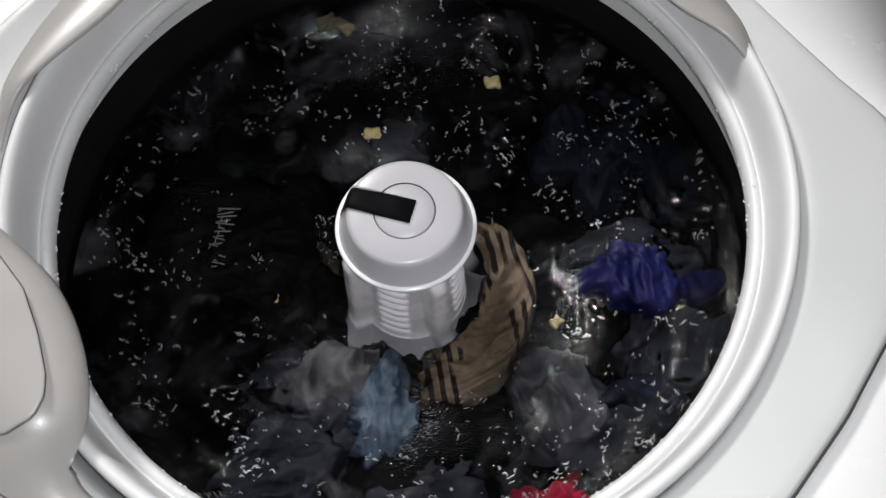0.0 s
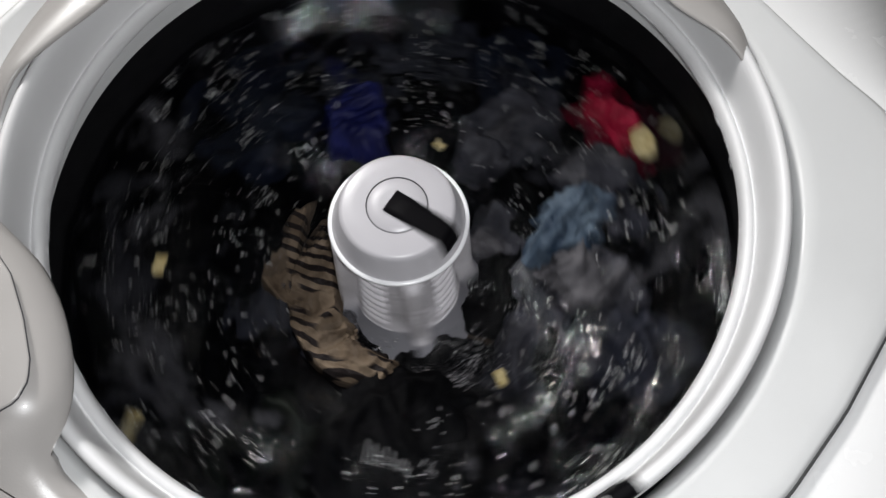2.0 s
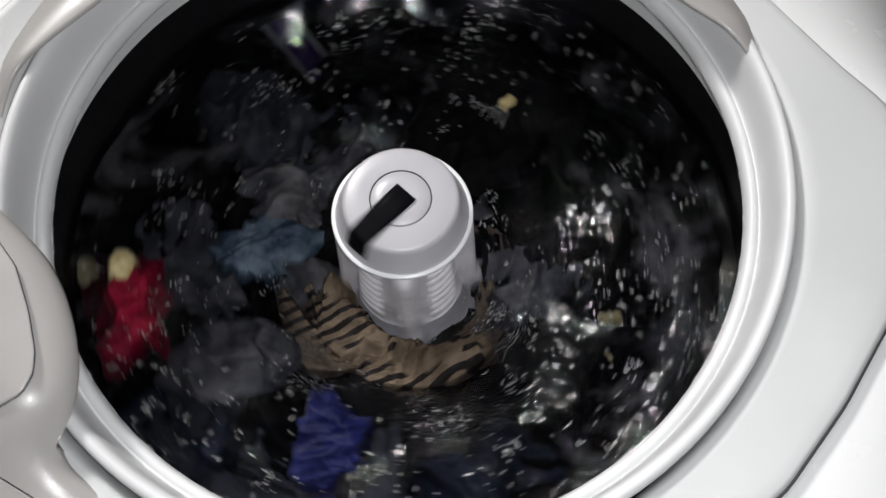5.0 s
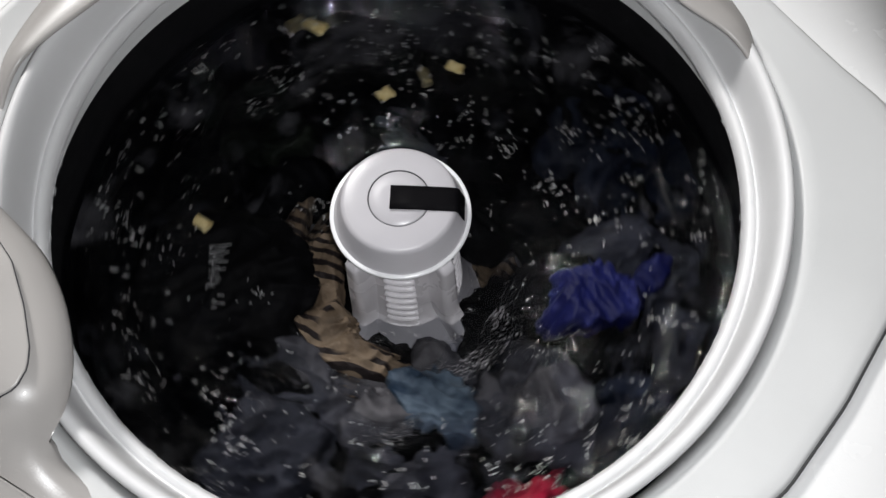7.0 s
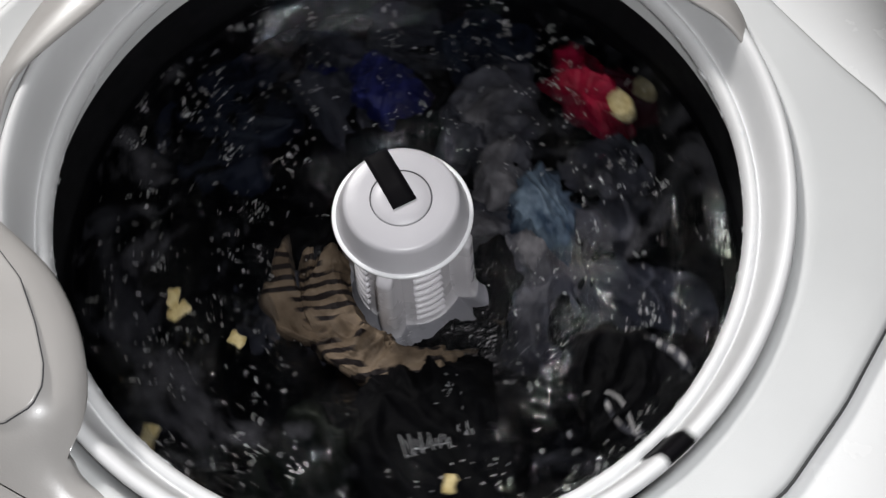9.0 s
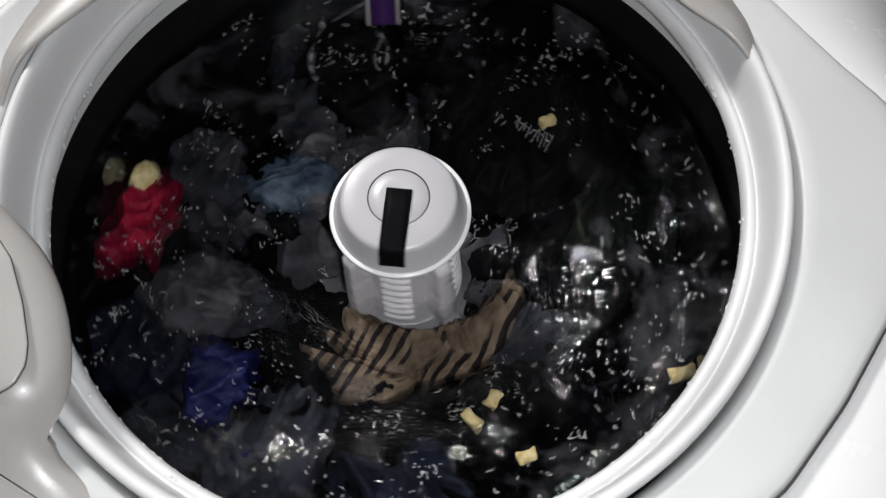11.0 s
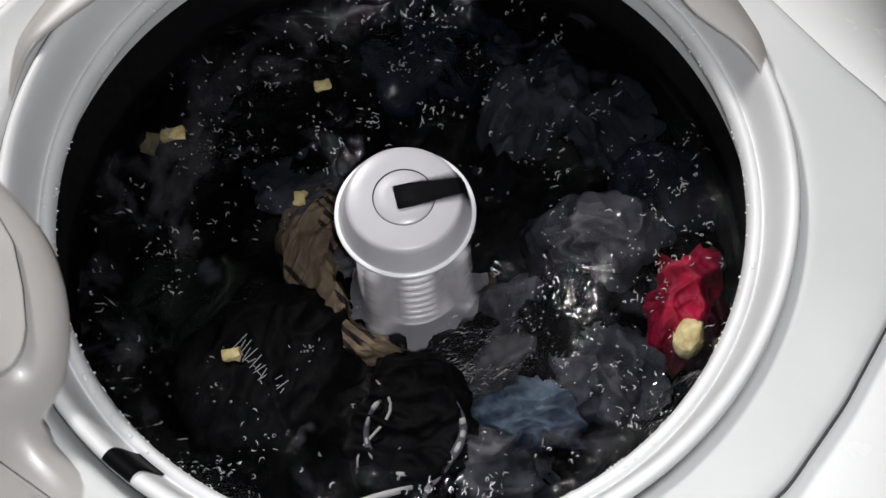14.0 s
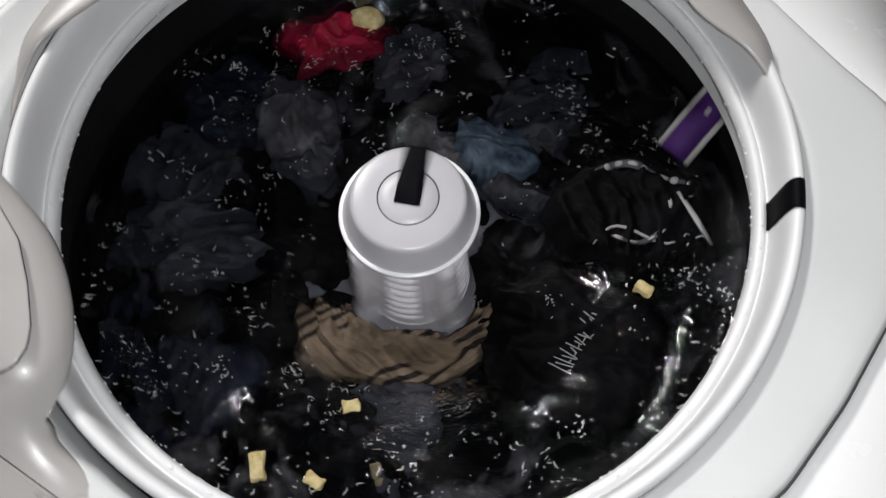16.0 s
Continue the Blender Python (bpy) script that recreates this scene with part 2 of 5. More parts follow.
def cabinet():
    w = root("washing_machine", "white top-loading washing machine with its lid up, standing on the floor", "washing machine", at=(0, 0, 0))
    n = 240
    line = at_angles(seam_line(), n)
    ring = [(0.258 * math.cos(2 * math.pi * i / n), 0.258 * math.sin(2 * math.pi * i / n)) for i in range(n)]

    def grown(d):
        return [(x * (1 + d / math.hypot(x, y)), y * (1 + d / math.hypot(x, y))) for x, y in line]
    # the deck falls gently from the seam towards the drum's opening
    bm = bmesh.new()
    prof = [(-0.02, -0.012), (-0.016, -0.003), (0.0, 0.0), (0.06, 0.0008), (0.2, -0.0005), (0.4, -0.0030), (0.6, -0.0055), (0.8, -0.0075), (0.93, -0.0090), (0.97, -0.0115), (1.0, -0.020), (1.0, -0.09)]
    rows = []
    for s, dz in prof:
        rows.append([bm.verts.new((a[0] * (1 - s) + b[0] * s, a[1] * (1 - s) + b[1] * s, H + DECK_Z + dz)) for a, b in zip(grown(-0.0015), ring)])
    for a, b in zip(rows, rows[1:]):
        for i in range(n):
            j = (i + 1) % n
            bm.faces.new((a[i], a[j], b[j], b[i]))
    part("deck", bm, DECK, w, "pale grey moulded plastic deck round the opening")
    part("seam", plate_with_hole(grown(0.0012), grown(-0.0025), H + DECK_Z - 0.004, 0.01), SEAM, w, "thin dark rubber seam")
    # cabinet top, with a rounded edge along the seam
    square = []
    for x, y in line:
        a = math.atan2(y, x)
        k = min(0.36 / max(1e-6, abs(math.cos(a))), 0.42 / max(1e-6, abs(math.sin(a))))
        square.append((k * math.cos(a), k * math.sin(a)))
    bm = bmesh.new()
    rows = []
    for pts, dz in ((grown(0.0012), -0.022), (grown(0.0014), -0.012), (grown(0.003), -0.0085), (grown(0.006), -0.0075), (square, -0.0075), (square, -0.9)):
        rows.append([bm.verts.new((x, y, H + DECK_Z + dz)) for x, y in pts])
    for a, b in zip(rows, rows[1:]):
        for i in range(n):
            j = (i + 1) % n
            bm.faces.new((a[i], a[j], b[j], b[i]))
    part("cabinet", bm, ENAMEL, w, "glossy white enamelled steel cabinet")
    # outer tub behind the basket, its near-black colour standing in for shade
    part("outer_tub", moved(lathe([(0.262, -0.03), (0.300, -0.05), (0.296, -0.55), (0.001, -0.56)], 96), Matrix.Translation((0, 0, H))), DRUM_SHADE, w)
    return w


cabinet()


# ---- the basket with its balance ring, which turns ----
def build_basket():
    b = root("wash_basket", "wash basket with a pale plastic balance ring and black tape", "wash basket")
    prof = [(0.2500, -0.0060), (0.2400, -0.0052), (0.2357, -0.0042), (0.2350, -0.0025), (0.2349, 0.0010), (0.2352, 0.0045), (0.2362, 0.0070), (0.2376, 0.0083), (0.2392, 0.0086), (0.2408, 0.0080),
            (0.2420, 0.0068), (0.2428, 0.0062), (0.2433, 0.0070), (0.2436, 0.0100), (0.2440, 0.0180), (0.2444, 0.0300), (0.2449, 0.0375), (0.2457, 0.0415), (0.2470, 0.0440),
            (0.2488, 0.0452), (0.2508, 0.0454), (0.2526, 0.0445), (0.2538, 0.0425), (0.2545, 0.0390), (0.2552, 0.0), (0.2550, -0.0060)]
    part("balance_ring", lathe(prof, 200, close=True), RING, b, "pale grey glossy plastic ring, wet and a little dirty")
    part("drum", lathe([(0.2503, -0.0064), (0.268, -0.03), (0.272, -0.30), (0.26, -0.42), (0.02, -0.43)], 96), DRUM_SHADE, b, "drum wall, coloured near black for the shade inside")
    rng = random.Random(3)
    bm = bmesh.new()
    for i in range(330):
        a = rng.uniform(0, 2 * math.pi)
        r = rng.uniform(0.0003, 0.0010)
        d = rng.choice((0.2348, 0.2350, 0.2353))
        m = Matrix.Translation((d * math.cos(a), d * math.sin(a), rng.uniform(-0.0040, 0.003))) @ Matrix.Diagonal((r, r, r * 1.3, 1))
        bmesh.ops.create_icosphere(bm, subdivisions=2, radius=1.0, matrix=m)
    for i in range(40):
        a = rng.uniform(0, 2 * math.pi)
        r = rng.uniform(0.0006, 0.0014)
        m = Matrix.Translation((0.2385 * math.cos(a), 0.2385 * math.sin(a), 0.0086)) @ Matrix.Rotation(a, 4, "Z") @ Matrix.Diagonal((r, r * rng.uniform(1, 2.5), r * 0.7, 1))
        bmesh.ops.create_icosphere(bm, subdivisions=2, radius=1.0, matrix=m)
    tagged(part("water_bead", bm, DROPS, b, "beads of water along the lip, pale to stand in for highlights"), kind="stuff")
    # black tape folded over the ring
    strip = []
    off = 0.0009
    for r, z in ((0.2428, 0.0064), (0.2433, 0.0073), (0.2436, 0.0100), (0.2440, 0.0180), (0.2444, 0.0300), (0.2449, 0.0375), (0.2457, 0.0415), (0.2470, 0.0440), (0.2488, 0.0452), (0.2508, 0.0454), (0.2526, 0.0445), (0.2538, 0.0425)):
        strip.append((r - off, z + off))
    outer = [(r + 0.0007, z - 0.0004) for r, z in reversed(strip)]
    part("tape", lathe(strip + outer, 8, -2.4, 2.4, close=True), TAPE, b, "strip of black vinyl tape")
    return b


basket = build_basket()


# ---- agitator ----
CAP_Z = -0.0336


def build_agitator():
    a = root("agitator", "pale grey plastic agitator, ribbed, with black tape on its cap", "agitator")
    z = CAP_Z
    part("cap", lathe([(0.0229, z - 0.0002), (0.030, z - 0.0003), (0.0395, z - 0.0009), (0.0418, z - 0.0018), (0.0432, z - 0.0040), (0.0440, z - 0.0075), (0.0470, z - 0.0155),
                       (0.0492, z - 0.0215), (0.0500, z - 0.0240), (0.0505, z - 0.0246)], 128), CAP, a, "smooth pale grey cap")
    part("cap_button", lathe([(0.0001, z + 0.0001), (0.012, z + 0.0001), (0.0214, z - 0.0001), (0.0221, z - 0.0009), (0.0221, z - 0.004)], 96), CAP, a, "round inset button")
    part("button_groove", lathe([(0.0220, z - 0.0014), (0.0231, z - 0.0014)], 96), GROOVE, a, "fine dark groove")
    part("rim", lathe([(0.0503, z - 0.0242), (0.0526, z - 0.0240), (0.0534, z - 0.0250), (0.0534, z - 0.0268), (0.0524, z - 0.0280), (0.046, z - 0.029)], 128), AGIT_RIM, a, "thin white rim")
    part("column", lathe([(0.046, z - 0.0285), (0.0405, z - 0.031), (0.0400, z - 0.06), (0.0415, z - 0.10), (0.0440, z - 0.135), (0.050, z - 0.165), (0.064, z - 0.20), (0.10, z - 0.25), (0.16, z - 0.28), (0.16, z - 0.31)], 96), AGIT, a, "smooth tapering column")
    # four ladders of ribs
    for k in range(4):
        for i in range(10):
            zz = z - 0.042 - 0.0125 * i
            r = 0.0405 + max(0.0, (-zz - 0.09)) * 0.062
            a0 = 90 * k - 2
            prof = [(r - 0.002, zz - 0.0032), (r + 0.0008, zz - 0.0026), (r + 0.0020, zz - 0.0006), (r + 0.0020, zz + 0.0006), (r + 0.0008, zz + 0.0022), (r - 0.002, zz + 0.0026)]
            part("rib", lathe(prof, 8, a0 - 17, a0 + 17, close=True), AGIT, a)
    # four upright vanes between them, with rounded shoulders, flaring out below
    for k in range(4):
        bm = bmesh.new()
        rows = []
        for i in range(25):
            q = (i / 24) ** 1.6
            zz = z - 0.034 - 0.21 * q
            reach = 0.040 + 0.0135 * smoothstep(0.0, 0.055, q) + 0.012 * q + 0.085 * smoothstep(0.45, 1.0, q) ** 1.6
            half = 0.0065 + 0.0045 * q + 0.010 * smoothstep(0.6, 1.0, q)
            tw = radians(45 + 90 * k + 14 * smoothstep(0.4, 1.0, q))
            line = []
            for v, d in ((-1.5, 0.0), (-1.1, 0.35), (-0.98, 0.8), (-0.8, 0.96), (-0.4, 1.0), (0.4, 1.0), (0.8, 0.96), (0.98, 0.8), (1.1, 0.35), (1.5, 0.0)):
                x, y = 0.036 + (reach - 0.036) * d, v * half
                line.append(bm.verts.new((x * math.cos(tw) - y * math.sin(tw), x * math.sin(tw) + y * math.cos(tw), zz)))
            rows.append(line)
        for r0, r1 in zip(rows, rows[1:]):
            for q in range(9):
                bm.faces.new((r0[q], r0[q + 1], r1[q + 1], r1[q]))
        bm.faces.new(rows[0])
        part("vane", bm, AGIT, a, "rounded upright vane")
    # tape laid from the button over the cap's edge
    bm = bmesh.new()
    path = [(-0.006, z + 0.0016), (0.010, z + 0.0014), (0.022, z + 0.0008), (0.032, z + 0.0003), (0.0398, z - 0.0002), (0.0424, z - 0.0012), (0.0440, z - 0.0035), (0.0449, z - 0.0070), (0.0470, z - 0.0130), (0.0482, z - 0.0160)]
    rows = []
    for d in (0.0, 0.0008):
        for x, zz in path:
            rows.append([bm.verts.new((x - d * 0.6, y, zz - d)) for y in (-0.0095, -0.004, 0.004, 0.0095)])
    m = len(path)
    for base in (0, m):
        for i in range(m - 1):
            for q in range(3):
                bm.faces.new((rows[base + i][q], rows[base + i + 1][q], rows[base + i + 1][q + 1], rows[base + i][q + 1]))
    for i in range(m - 1):
        for q in (0, 3):
            bm.faces.new((rows[i][q], rows[i + 1][q], rows[m + i + 1][q], rows[m + i][q]))
    for i in (0, m - 1):
        for q in range(3):
            bm.faces.new((rows[i][q], rows[i][q + 1], rows[m + i][q + 1], rows[m + i][q]))
    part("tape", bm, TAPE, a, "strip of black vinyl tape")
    return a


agitator = build_agitator()


# ---- dispenser cup, carried by the swaying tub ----
def build_cup():
    c = root("dispenser", "rounded pale grey plastic dispenser with a flush lid", "dispenser")
    edge = [(-0.31, 0.000), (-0.262, -0.022), (-0.234, -0.042), (-0.218, -0.057), (-0.197, -0.077), (-0.182, -0.102), (-0.173, -0.126), (-0.168, -0.150), (-0.168, -0.167), (-0.172, -0.180),
            (-0.180, -0.190), (-0.170, -0.199), (-0.146, -0.2175), (-0.115, -0.235), (-0.08, -0.249), (-0.05, -0.275), (-0.08, -0.33), (-0.20, -0.36), (-0.33, -0.33), (-0.39, -0.15), (-0.36, -0.02)]
    pts = resample(edge, 150)
    for _ in range(3):
        pts = [((pts[i - 1][0] + 2 * pts[i][0] + pts[(i + 1) % 150][0]) / 4, (pts[i - 1][1] + 2 * pts[i][1] + pts[(i + 1) % 150][1]) / 4) for i in range(150)]
    cx, cy = -0.285, -0.15
    inward = []
    for i in range(150):
        dx, dy = pts[(i + 2) % 150][0] - pts[i - 2][0], pts[(i + 2) % 150][1] - pts[i - 2][1]
        k = math.hypot(dx, dy)
        inward.append((dy / k, -dx / k))
    if sum(q[0] * (cx - p[0]) + q[1] * (cy - p[1]) for p, q in zip(pts, inward)) < 0:
        inward = [(-a, -b) for a, b in inward]

    def lifted(x, y, zz):
        low = smoothstep(0.160, 0.235, -y)
        return max(0.052 if math.hypot(x, y) < 0.2585 else 0.0, zz + 0.12 * (-0.20 - x) - 0.030 * low * (0.4 + 0.6 * zz / 0.08))
    bm = bmesh.new()
    rows = []
    for d, k, zz in ((0.003, 1, 0.040), (0, 1, 0.053), (0, 1, 0.057), (0.001, 1, 0.0615), (0.004, 1, 0.0665), (0.009, 1, 0.0710), (0.016, 1, 0.0745), (0.024, 1, 0.0765), (0.026, 0.85, 0.0775),
                     (0.026, 0.6, 0.078), (0.026, 0.3, 0.078), (0.026, 0.001, 0.078)):
        row = []
        for (x, y), (nx, ny) in zip(pts, inward):
            qx, qy = x + nx * d, y + ny * d
            qx, qy = cx + (qx - cx) * k, cy + (qy - cy) * k
            row.append(bm.verts.new((qx, qy, lifted(qx, qy, zz))))
        rows.append(row)
    for a, b in zip(rows, rows[1:]):
        for i in range(150):
            j = (i + 1) % 150
            bm.faces.new((a[i], a[j], b[j], b[i]))
    part("body", bm, CUP, c, "moulded pale grey dispenser body")
    lid = resample([(-0.31, -0.03), (-0.255, -0.045), (-0.220, -0.069), (-0.202, -0.092), (-0.191, -0.118), (-0.184, -0.141), (-0.183, -0.153), (-0.187, -0.164), (-0.200, -0.172), (-0.235, -0.177), (-0.30, -0.178), (-0.35, -0.15), (-0.35, -0.06)], 120)
    lx, ly = -0.266, -0.11
    for nm, prof, mt, lb in (("lid_gap", ((1.006, 0.0776), (1.005, 0.0782), (0.98, 0.0782)), GROOVE, "fine dark strip for the shade in the lid's gap"),
                             ("lid", ((1.0, 0.0778), (0.998, 0.0785), (0.985, 0.0788), (0.5, 0.0791), (0.001, 0.0791)), CUP, "flush dispenser lid")):
        bm = bmesh.new()
        rows = [[bm.verts.new((lx + (x - lx) * s, ly + (y - ly) * s, lifted(lx + (x - lx) * s, ly + (y - ly) * s, zz))) for x, y in lid] for s, zz in prof]
        for a, b in zip(rows, rows[1:]):
            for i in range(120):
                j = (i + 1) % 120
                bm.faces.new((a[i], a[j], b[j], b[i]))
        part(nm, bm, mt, c, lb)
    # the tub's cover reaches in over the ring at the back
    bm = bmesh.new()
    rows = []
    for i in range(121):
        a = 6 + 172 * i / 120
        if a < 90:
            ri = 0.226 + 0.034 * (1 - smoothstep(8, 30, a))
        else:
            ri = 0.222 + 0.036 * smoothstep(145, 178, a)
        sink = 0.024 * (1 - smoothstep(6, 21, a)) + 0.024 * smoothstep(164, 178, a)
        ca, sa = math.cos(radians(a)), math.sin(radians(a))
        ro = max(ri + 0.006, 0.263)
        rows.append([bm.verts.new((r * ca, r * sa, z - sink)) for r, z in ((ri + 0.006, 0.0490), (ri + 0.0005, 0.0490), (ri, 0.0500), (ri + 0.0006, 0.0515), (ri + 0.002, 0.0522), (ri * 0.5 + ro * 0.5, 0.0515),
                                                                           (ro - 0.002, 0.0480), (ro, 0.0440), (ro + 0.001, 0.0100))])
    for p, q in zip(rows, rows[1:]):
        for k in range(8):
            bm.faces.new((p[k], q[k], q[k + 1], p[k + 1]))
    # takes the dispenser's darker colour in place of shade at the back
    part("tub_cover", bm, CUP, c, "grey cover over the back of the tub, darkened for shade")
    return c


dispenser = build_cup()


# ---- the water ----
def water_height(x, y):
    """The water stands over the load and climbs a little at the basket's wall."""
    r = math.hypot(x, y)
    return surface(r) + 0.030 * smoothstep(0.215, 0.268, r) + 0.006 * noise.noise((x * 16, y * 16, 1.0)) + 0.0022 * noise.noise((x * 40, y * 40, 4.0))


def water_sheet(drop, r0, r1, nr, na):
    bm = bmesh.new()
    rows = []
    for i in range(nr + 1):
        r = r0 + (r1 - r0) * i / nr
        row = []
        for j in range(na):
            x, y = r * math.cos(2 * math.pi * j / na), r * math.sin(2 * math.pi * j / na)
            row.append(bm.verts.new((x, y, water_height(x, y) - drop * (1 + 0.5 * noise.noise((x * 12, y * 12, drop * 900))))))
        rows.append(row)
    for a, b in zip(rows, rows[1:]):
        for j in range(na):
            k = (j + 1) % na
            bm.faces.new((a[j], a[k], b[k], b[j]))
    return bm


def build_water():
    w = part("water", water_sheet(0.0, 0.035, 0.268, 60, 200), WATER)
    w.location = (0, 0, H)
    # two tinted sheets below the surface imitate the water's depth haze
    for drop, m, nm, near in ((0.006, MURKS[0], "suds_haze", 0.075), (0.015, MURKS[1], "lint_haze", 0.11)):
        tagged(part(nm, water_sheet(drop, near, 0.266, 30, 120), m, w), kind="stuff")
    # thin choppy threads added on the surface to stand in for glints, in loose flocks
    rng = random.Random(17)
    verts, faces = [], []
    for flock in range(330):
        fr, fa = math.sqrt(rng.uniform(0.055 ** 2, 0.258 ** 2)), rng.uniform(0, 2 * math.pi)
        fx, fy = fr * math.cos(fa), fr * math.sin(fa)
        lean = rng.uniform(0, math.pi)
        spread = rng.uniform(0.004, 0.014)
        for k in range(rng.choice((1, 1, 2, 3, 4, 6, 9))):
            x, y = fx + rng.gauss(0, spread), fy + rng.gauss(0, spread)
            if not 0.05 < math.hypot(x, y) < 0.262:
                continue
            head, size, step = lean + rng.gauss(0, 0.6), rng.uniform(0.00026, 0.00054), rng.choice((0.00012, 0.0002, 0.0003, 0.0005, 0.0008))
            bend = rng.gauss(0, 0.22)
            n, first, tilt, roll = 11, len(verts), rng.uniform(0.2, 0.8), rng.uniform(0, 6.3)
            lift = 0.0009
            for i in range(n):
                z = water_height(x, y)
                w_i = size * math.sin(math.pi * (i + 0.5) / n) * rng.uniform(0.6, 1.15)
                sx, sy = -math.sin(head), math.cos(head)
                verts += [(x + sx * w_i * math.cos(q * math.pi / 3), y + sy * w_i * math.cos(q * math.pi / 3), z + lift + w_i * math.sin(q * math.pi / 3)) for q in range(6)]
                x, y = x + step * math.cos(head), y + step * math.sin(head)
                lift = max(0.0002, lift + step * tilt * math.sin(roll + 0.9 * i))
                head += bend + rng.gauss(0, 0.6)
            for i in range(n - 1):
                for q in range(6):
                    a, b = first + 6 * i, first + 6 * i + 6
                    faces.append((a + q, b + q, b + (q + 1) % 6, a + (q + 1) % 6))
    bm = bmesh.new()
    made = [bm.verts.new(v) for v in verts]
    for f in faces:
        bm.faces.new([made[k] for k in f])
    tagged(part("glint_thread", bm, GLINTS, w), kind="stuff")
    return tagged(w, "dark murky rippled wash water in the basket", "water", kind="structure")


water = build_water()
LOADED = []                   # (thing, anchors): seconds, turn behind the load, radius, rise, spin of its own


def garment(name, label, category, anchors, group=""):
    g = root(name, label, category, group)
    LOADED.append((g, anchors))
    return g


# ---- wash load ----
def black_garment(seed, off, r, sx, sy, rise, material=BLACK, label="soaked black cotton garment crumpled in the wash water"):
    g = garment("black_garment" if material is BLACK else "dark_garment", label, "garment", [(0, off, r, rise, 0)], "soaked dark garments")
    part("body", crumple(sx, sy, seed, 0.013, 40, 0.45, 0.004), material, g)
    part("sleeve", moved(crumple(sx * 0.35, sy * 0.7, seed + 50, 0.010, 24, 0.4, 0.006), pose(sx * 0.36, sy * 0.15, 0.002, 0, 0, 30 + seed * 17)), material, g)
    return g


for k in range(9):
    black_garment(k + 1, 40 * k + 13, 0.185, 0.17, 0.15, -0.034)
for k in range(11):
    black_garment(k + 141, 33 * k + 5, 0.232, 0.11, 0.13, -0.032)
for k in range(5):
    black_garment(k + 21, 72 * k + 40, 0.115, 0.13, 0.11, -0.036)
for seed, off, r, mt, lb in ((31, 20, 0.17, CHAR, "soaked charcoal garment under the water"), (32, -60, 0.20, CHAR, "soaked charcoal garment with a thin hem"),
                             (33, 100, 0.215, NAVY, "soaked navy garment under the water"), (34, 200, 0.2, OLIVE, "soaked dark olive garment under the water"),
                             (35, 25, 0.225, NAVY, "soaked navy garment pressed to the basket wall"), (36, 150, 0.13, CHAR, "faded charcoal garment near the agitator"),
                             # these last four are added as faint grey-blue haze in the water
                             (37, 62, 0.19, CHAR, "charcoal cloth with loose folds, added to stand in for haze"), (38, 84, 0.225, NAVY, "navy cloth trailing in the water, added to stand in for haze"),
                             (39, -72, 0.15, CHAR, "bunched charcoal cloth, added to stand in for haze"), (40, 44, 0.225, CHAR, "charcoal cloth by the basket wall, added to stand in for haze")):
    black_garment(seed, off, r, 0.12, 0.10, -0.024, mt, lb)


def red_shirt():
    g = garment("red_shirt", "bright red and maroon wet shirt floating by the basket wall", "shirt", [(0, 0, 0.229, 0.000, 0)])
    part("body", crumple(0.060, 0.085, 61, 0.016, 44, 0.95, 0.006), RED, g, "bright red cotton body")
    part("sleeve", moved(crumple(0.075, 0.075, 62, 0.012, 30, 0.5, 0.004), pose(0.026, -0.030, -0.008, 0, 0, 40)), MAROON, g, "dark maroon cotton sleeve")
    part("patch", moved(crumple(0.026, 0.034, 63, 0.004, 12, 0.3, 0.008), pose(0.004, -0.040, 0.008)), CREAM, g, "cream and gold printed patch")
    part("patch", moved(crumple(0.02, 0.026, 64, 0.004, 12, 0.3, 0.006), pose(0.034, -0.045, 0.006)), CREAM, g, "cream and gold printed patch")


def blue_towel():
    g = garment("blue_cloth", "royal blue wet cloth drifting below the surface", "cloth",
                [(0, 60, 0.196, -0.006, 0), (0.5, 65, 0.168, -0.005, 0), (1, 73, 0.17, -0.003, 0), (1.5, 64, 0.187, -0.002, 0), (2, 72, 0.159, -0.008, 5), (2.5, 61, 0.172, -0.014, 10), (3, 81, 0.146, -0.019, 15), (3.5, 63, 0.174, -0.024, 20), (6.5, 55, 0.172, -0.001, 32), (7, 54, 0.164, -0.005, 38), (7.5, 50, 0.164, -0.008, 43), (8, 57, 0.167, -0.011, 49), (8.5, 49, 0.17, -0.015, 54), (9, 55, 0.173, -0.018, 60), (11.3, 44, 0.182, -0.019, 73), (11.5, 33, 0.174, -0.019, 74), (12, 35, 0.15, -0.020, 77), (12.5, 36, 0.166, -0.020, 80), (13, 38, 0.19, -0.025, 88), (13.5, 39, 0.155, -0.030, 95), (14.2, 30, 0.155, -0.055, 95), (16.0, 20, 0.15, -0.06, 100)])
    part("body", crumple(0.085, 0.07, 71, 0.015, 40, 1.0, 0.006), BLUE, g)
    part("corner", moved(crumple(0.05, 0.03, 72, 0.009, 20, 0.5, 0.005), pose(0.045, -0.01, -0.004, 0, 0, 20)), BLUE, g)


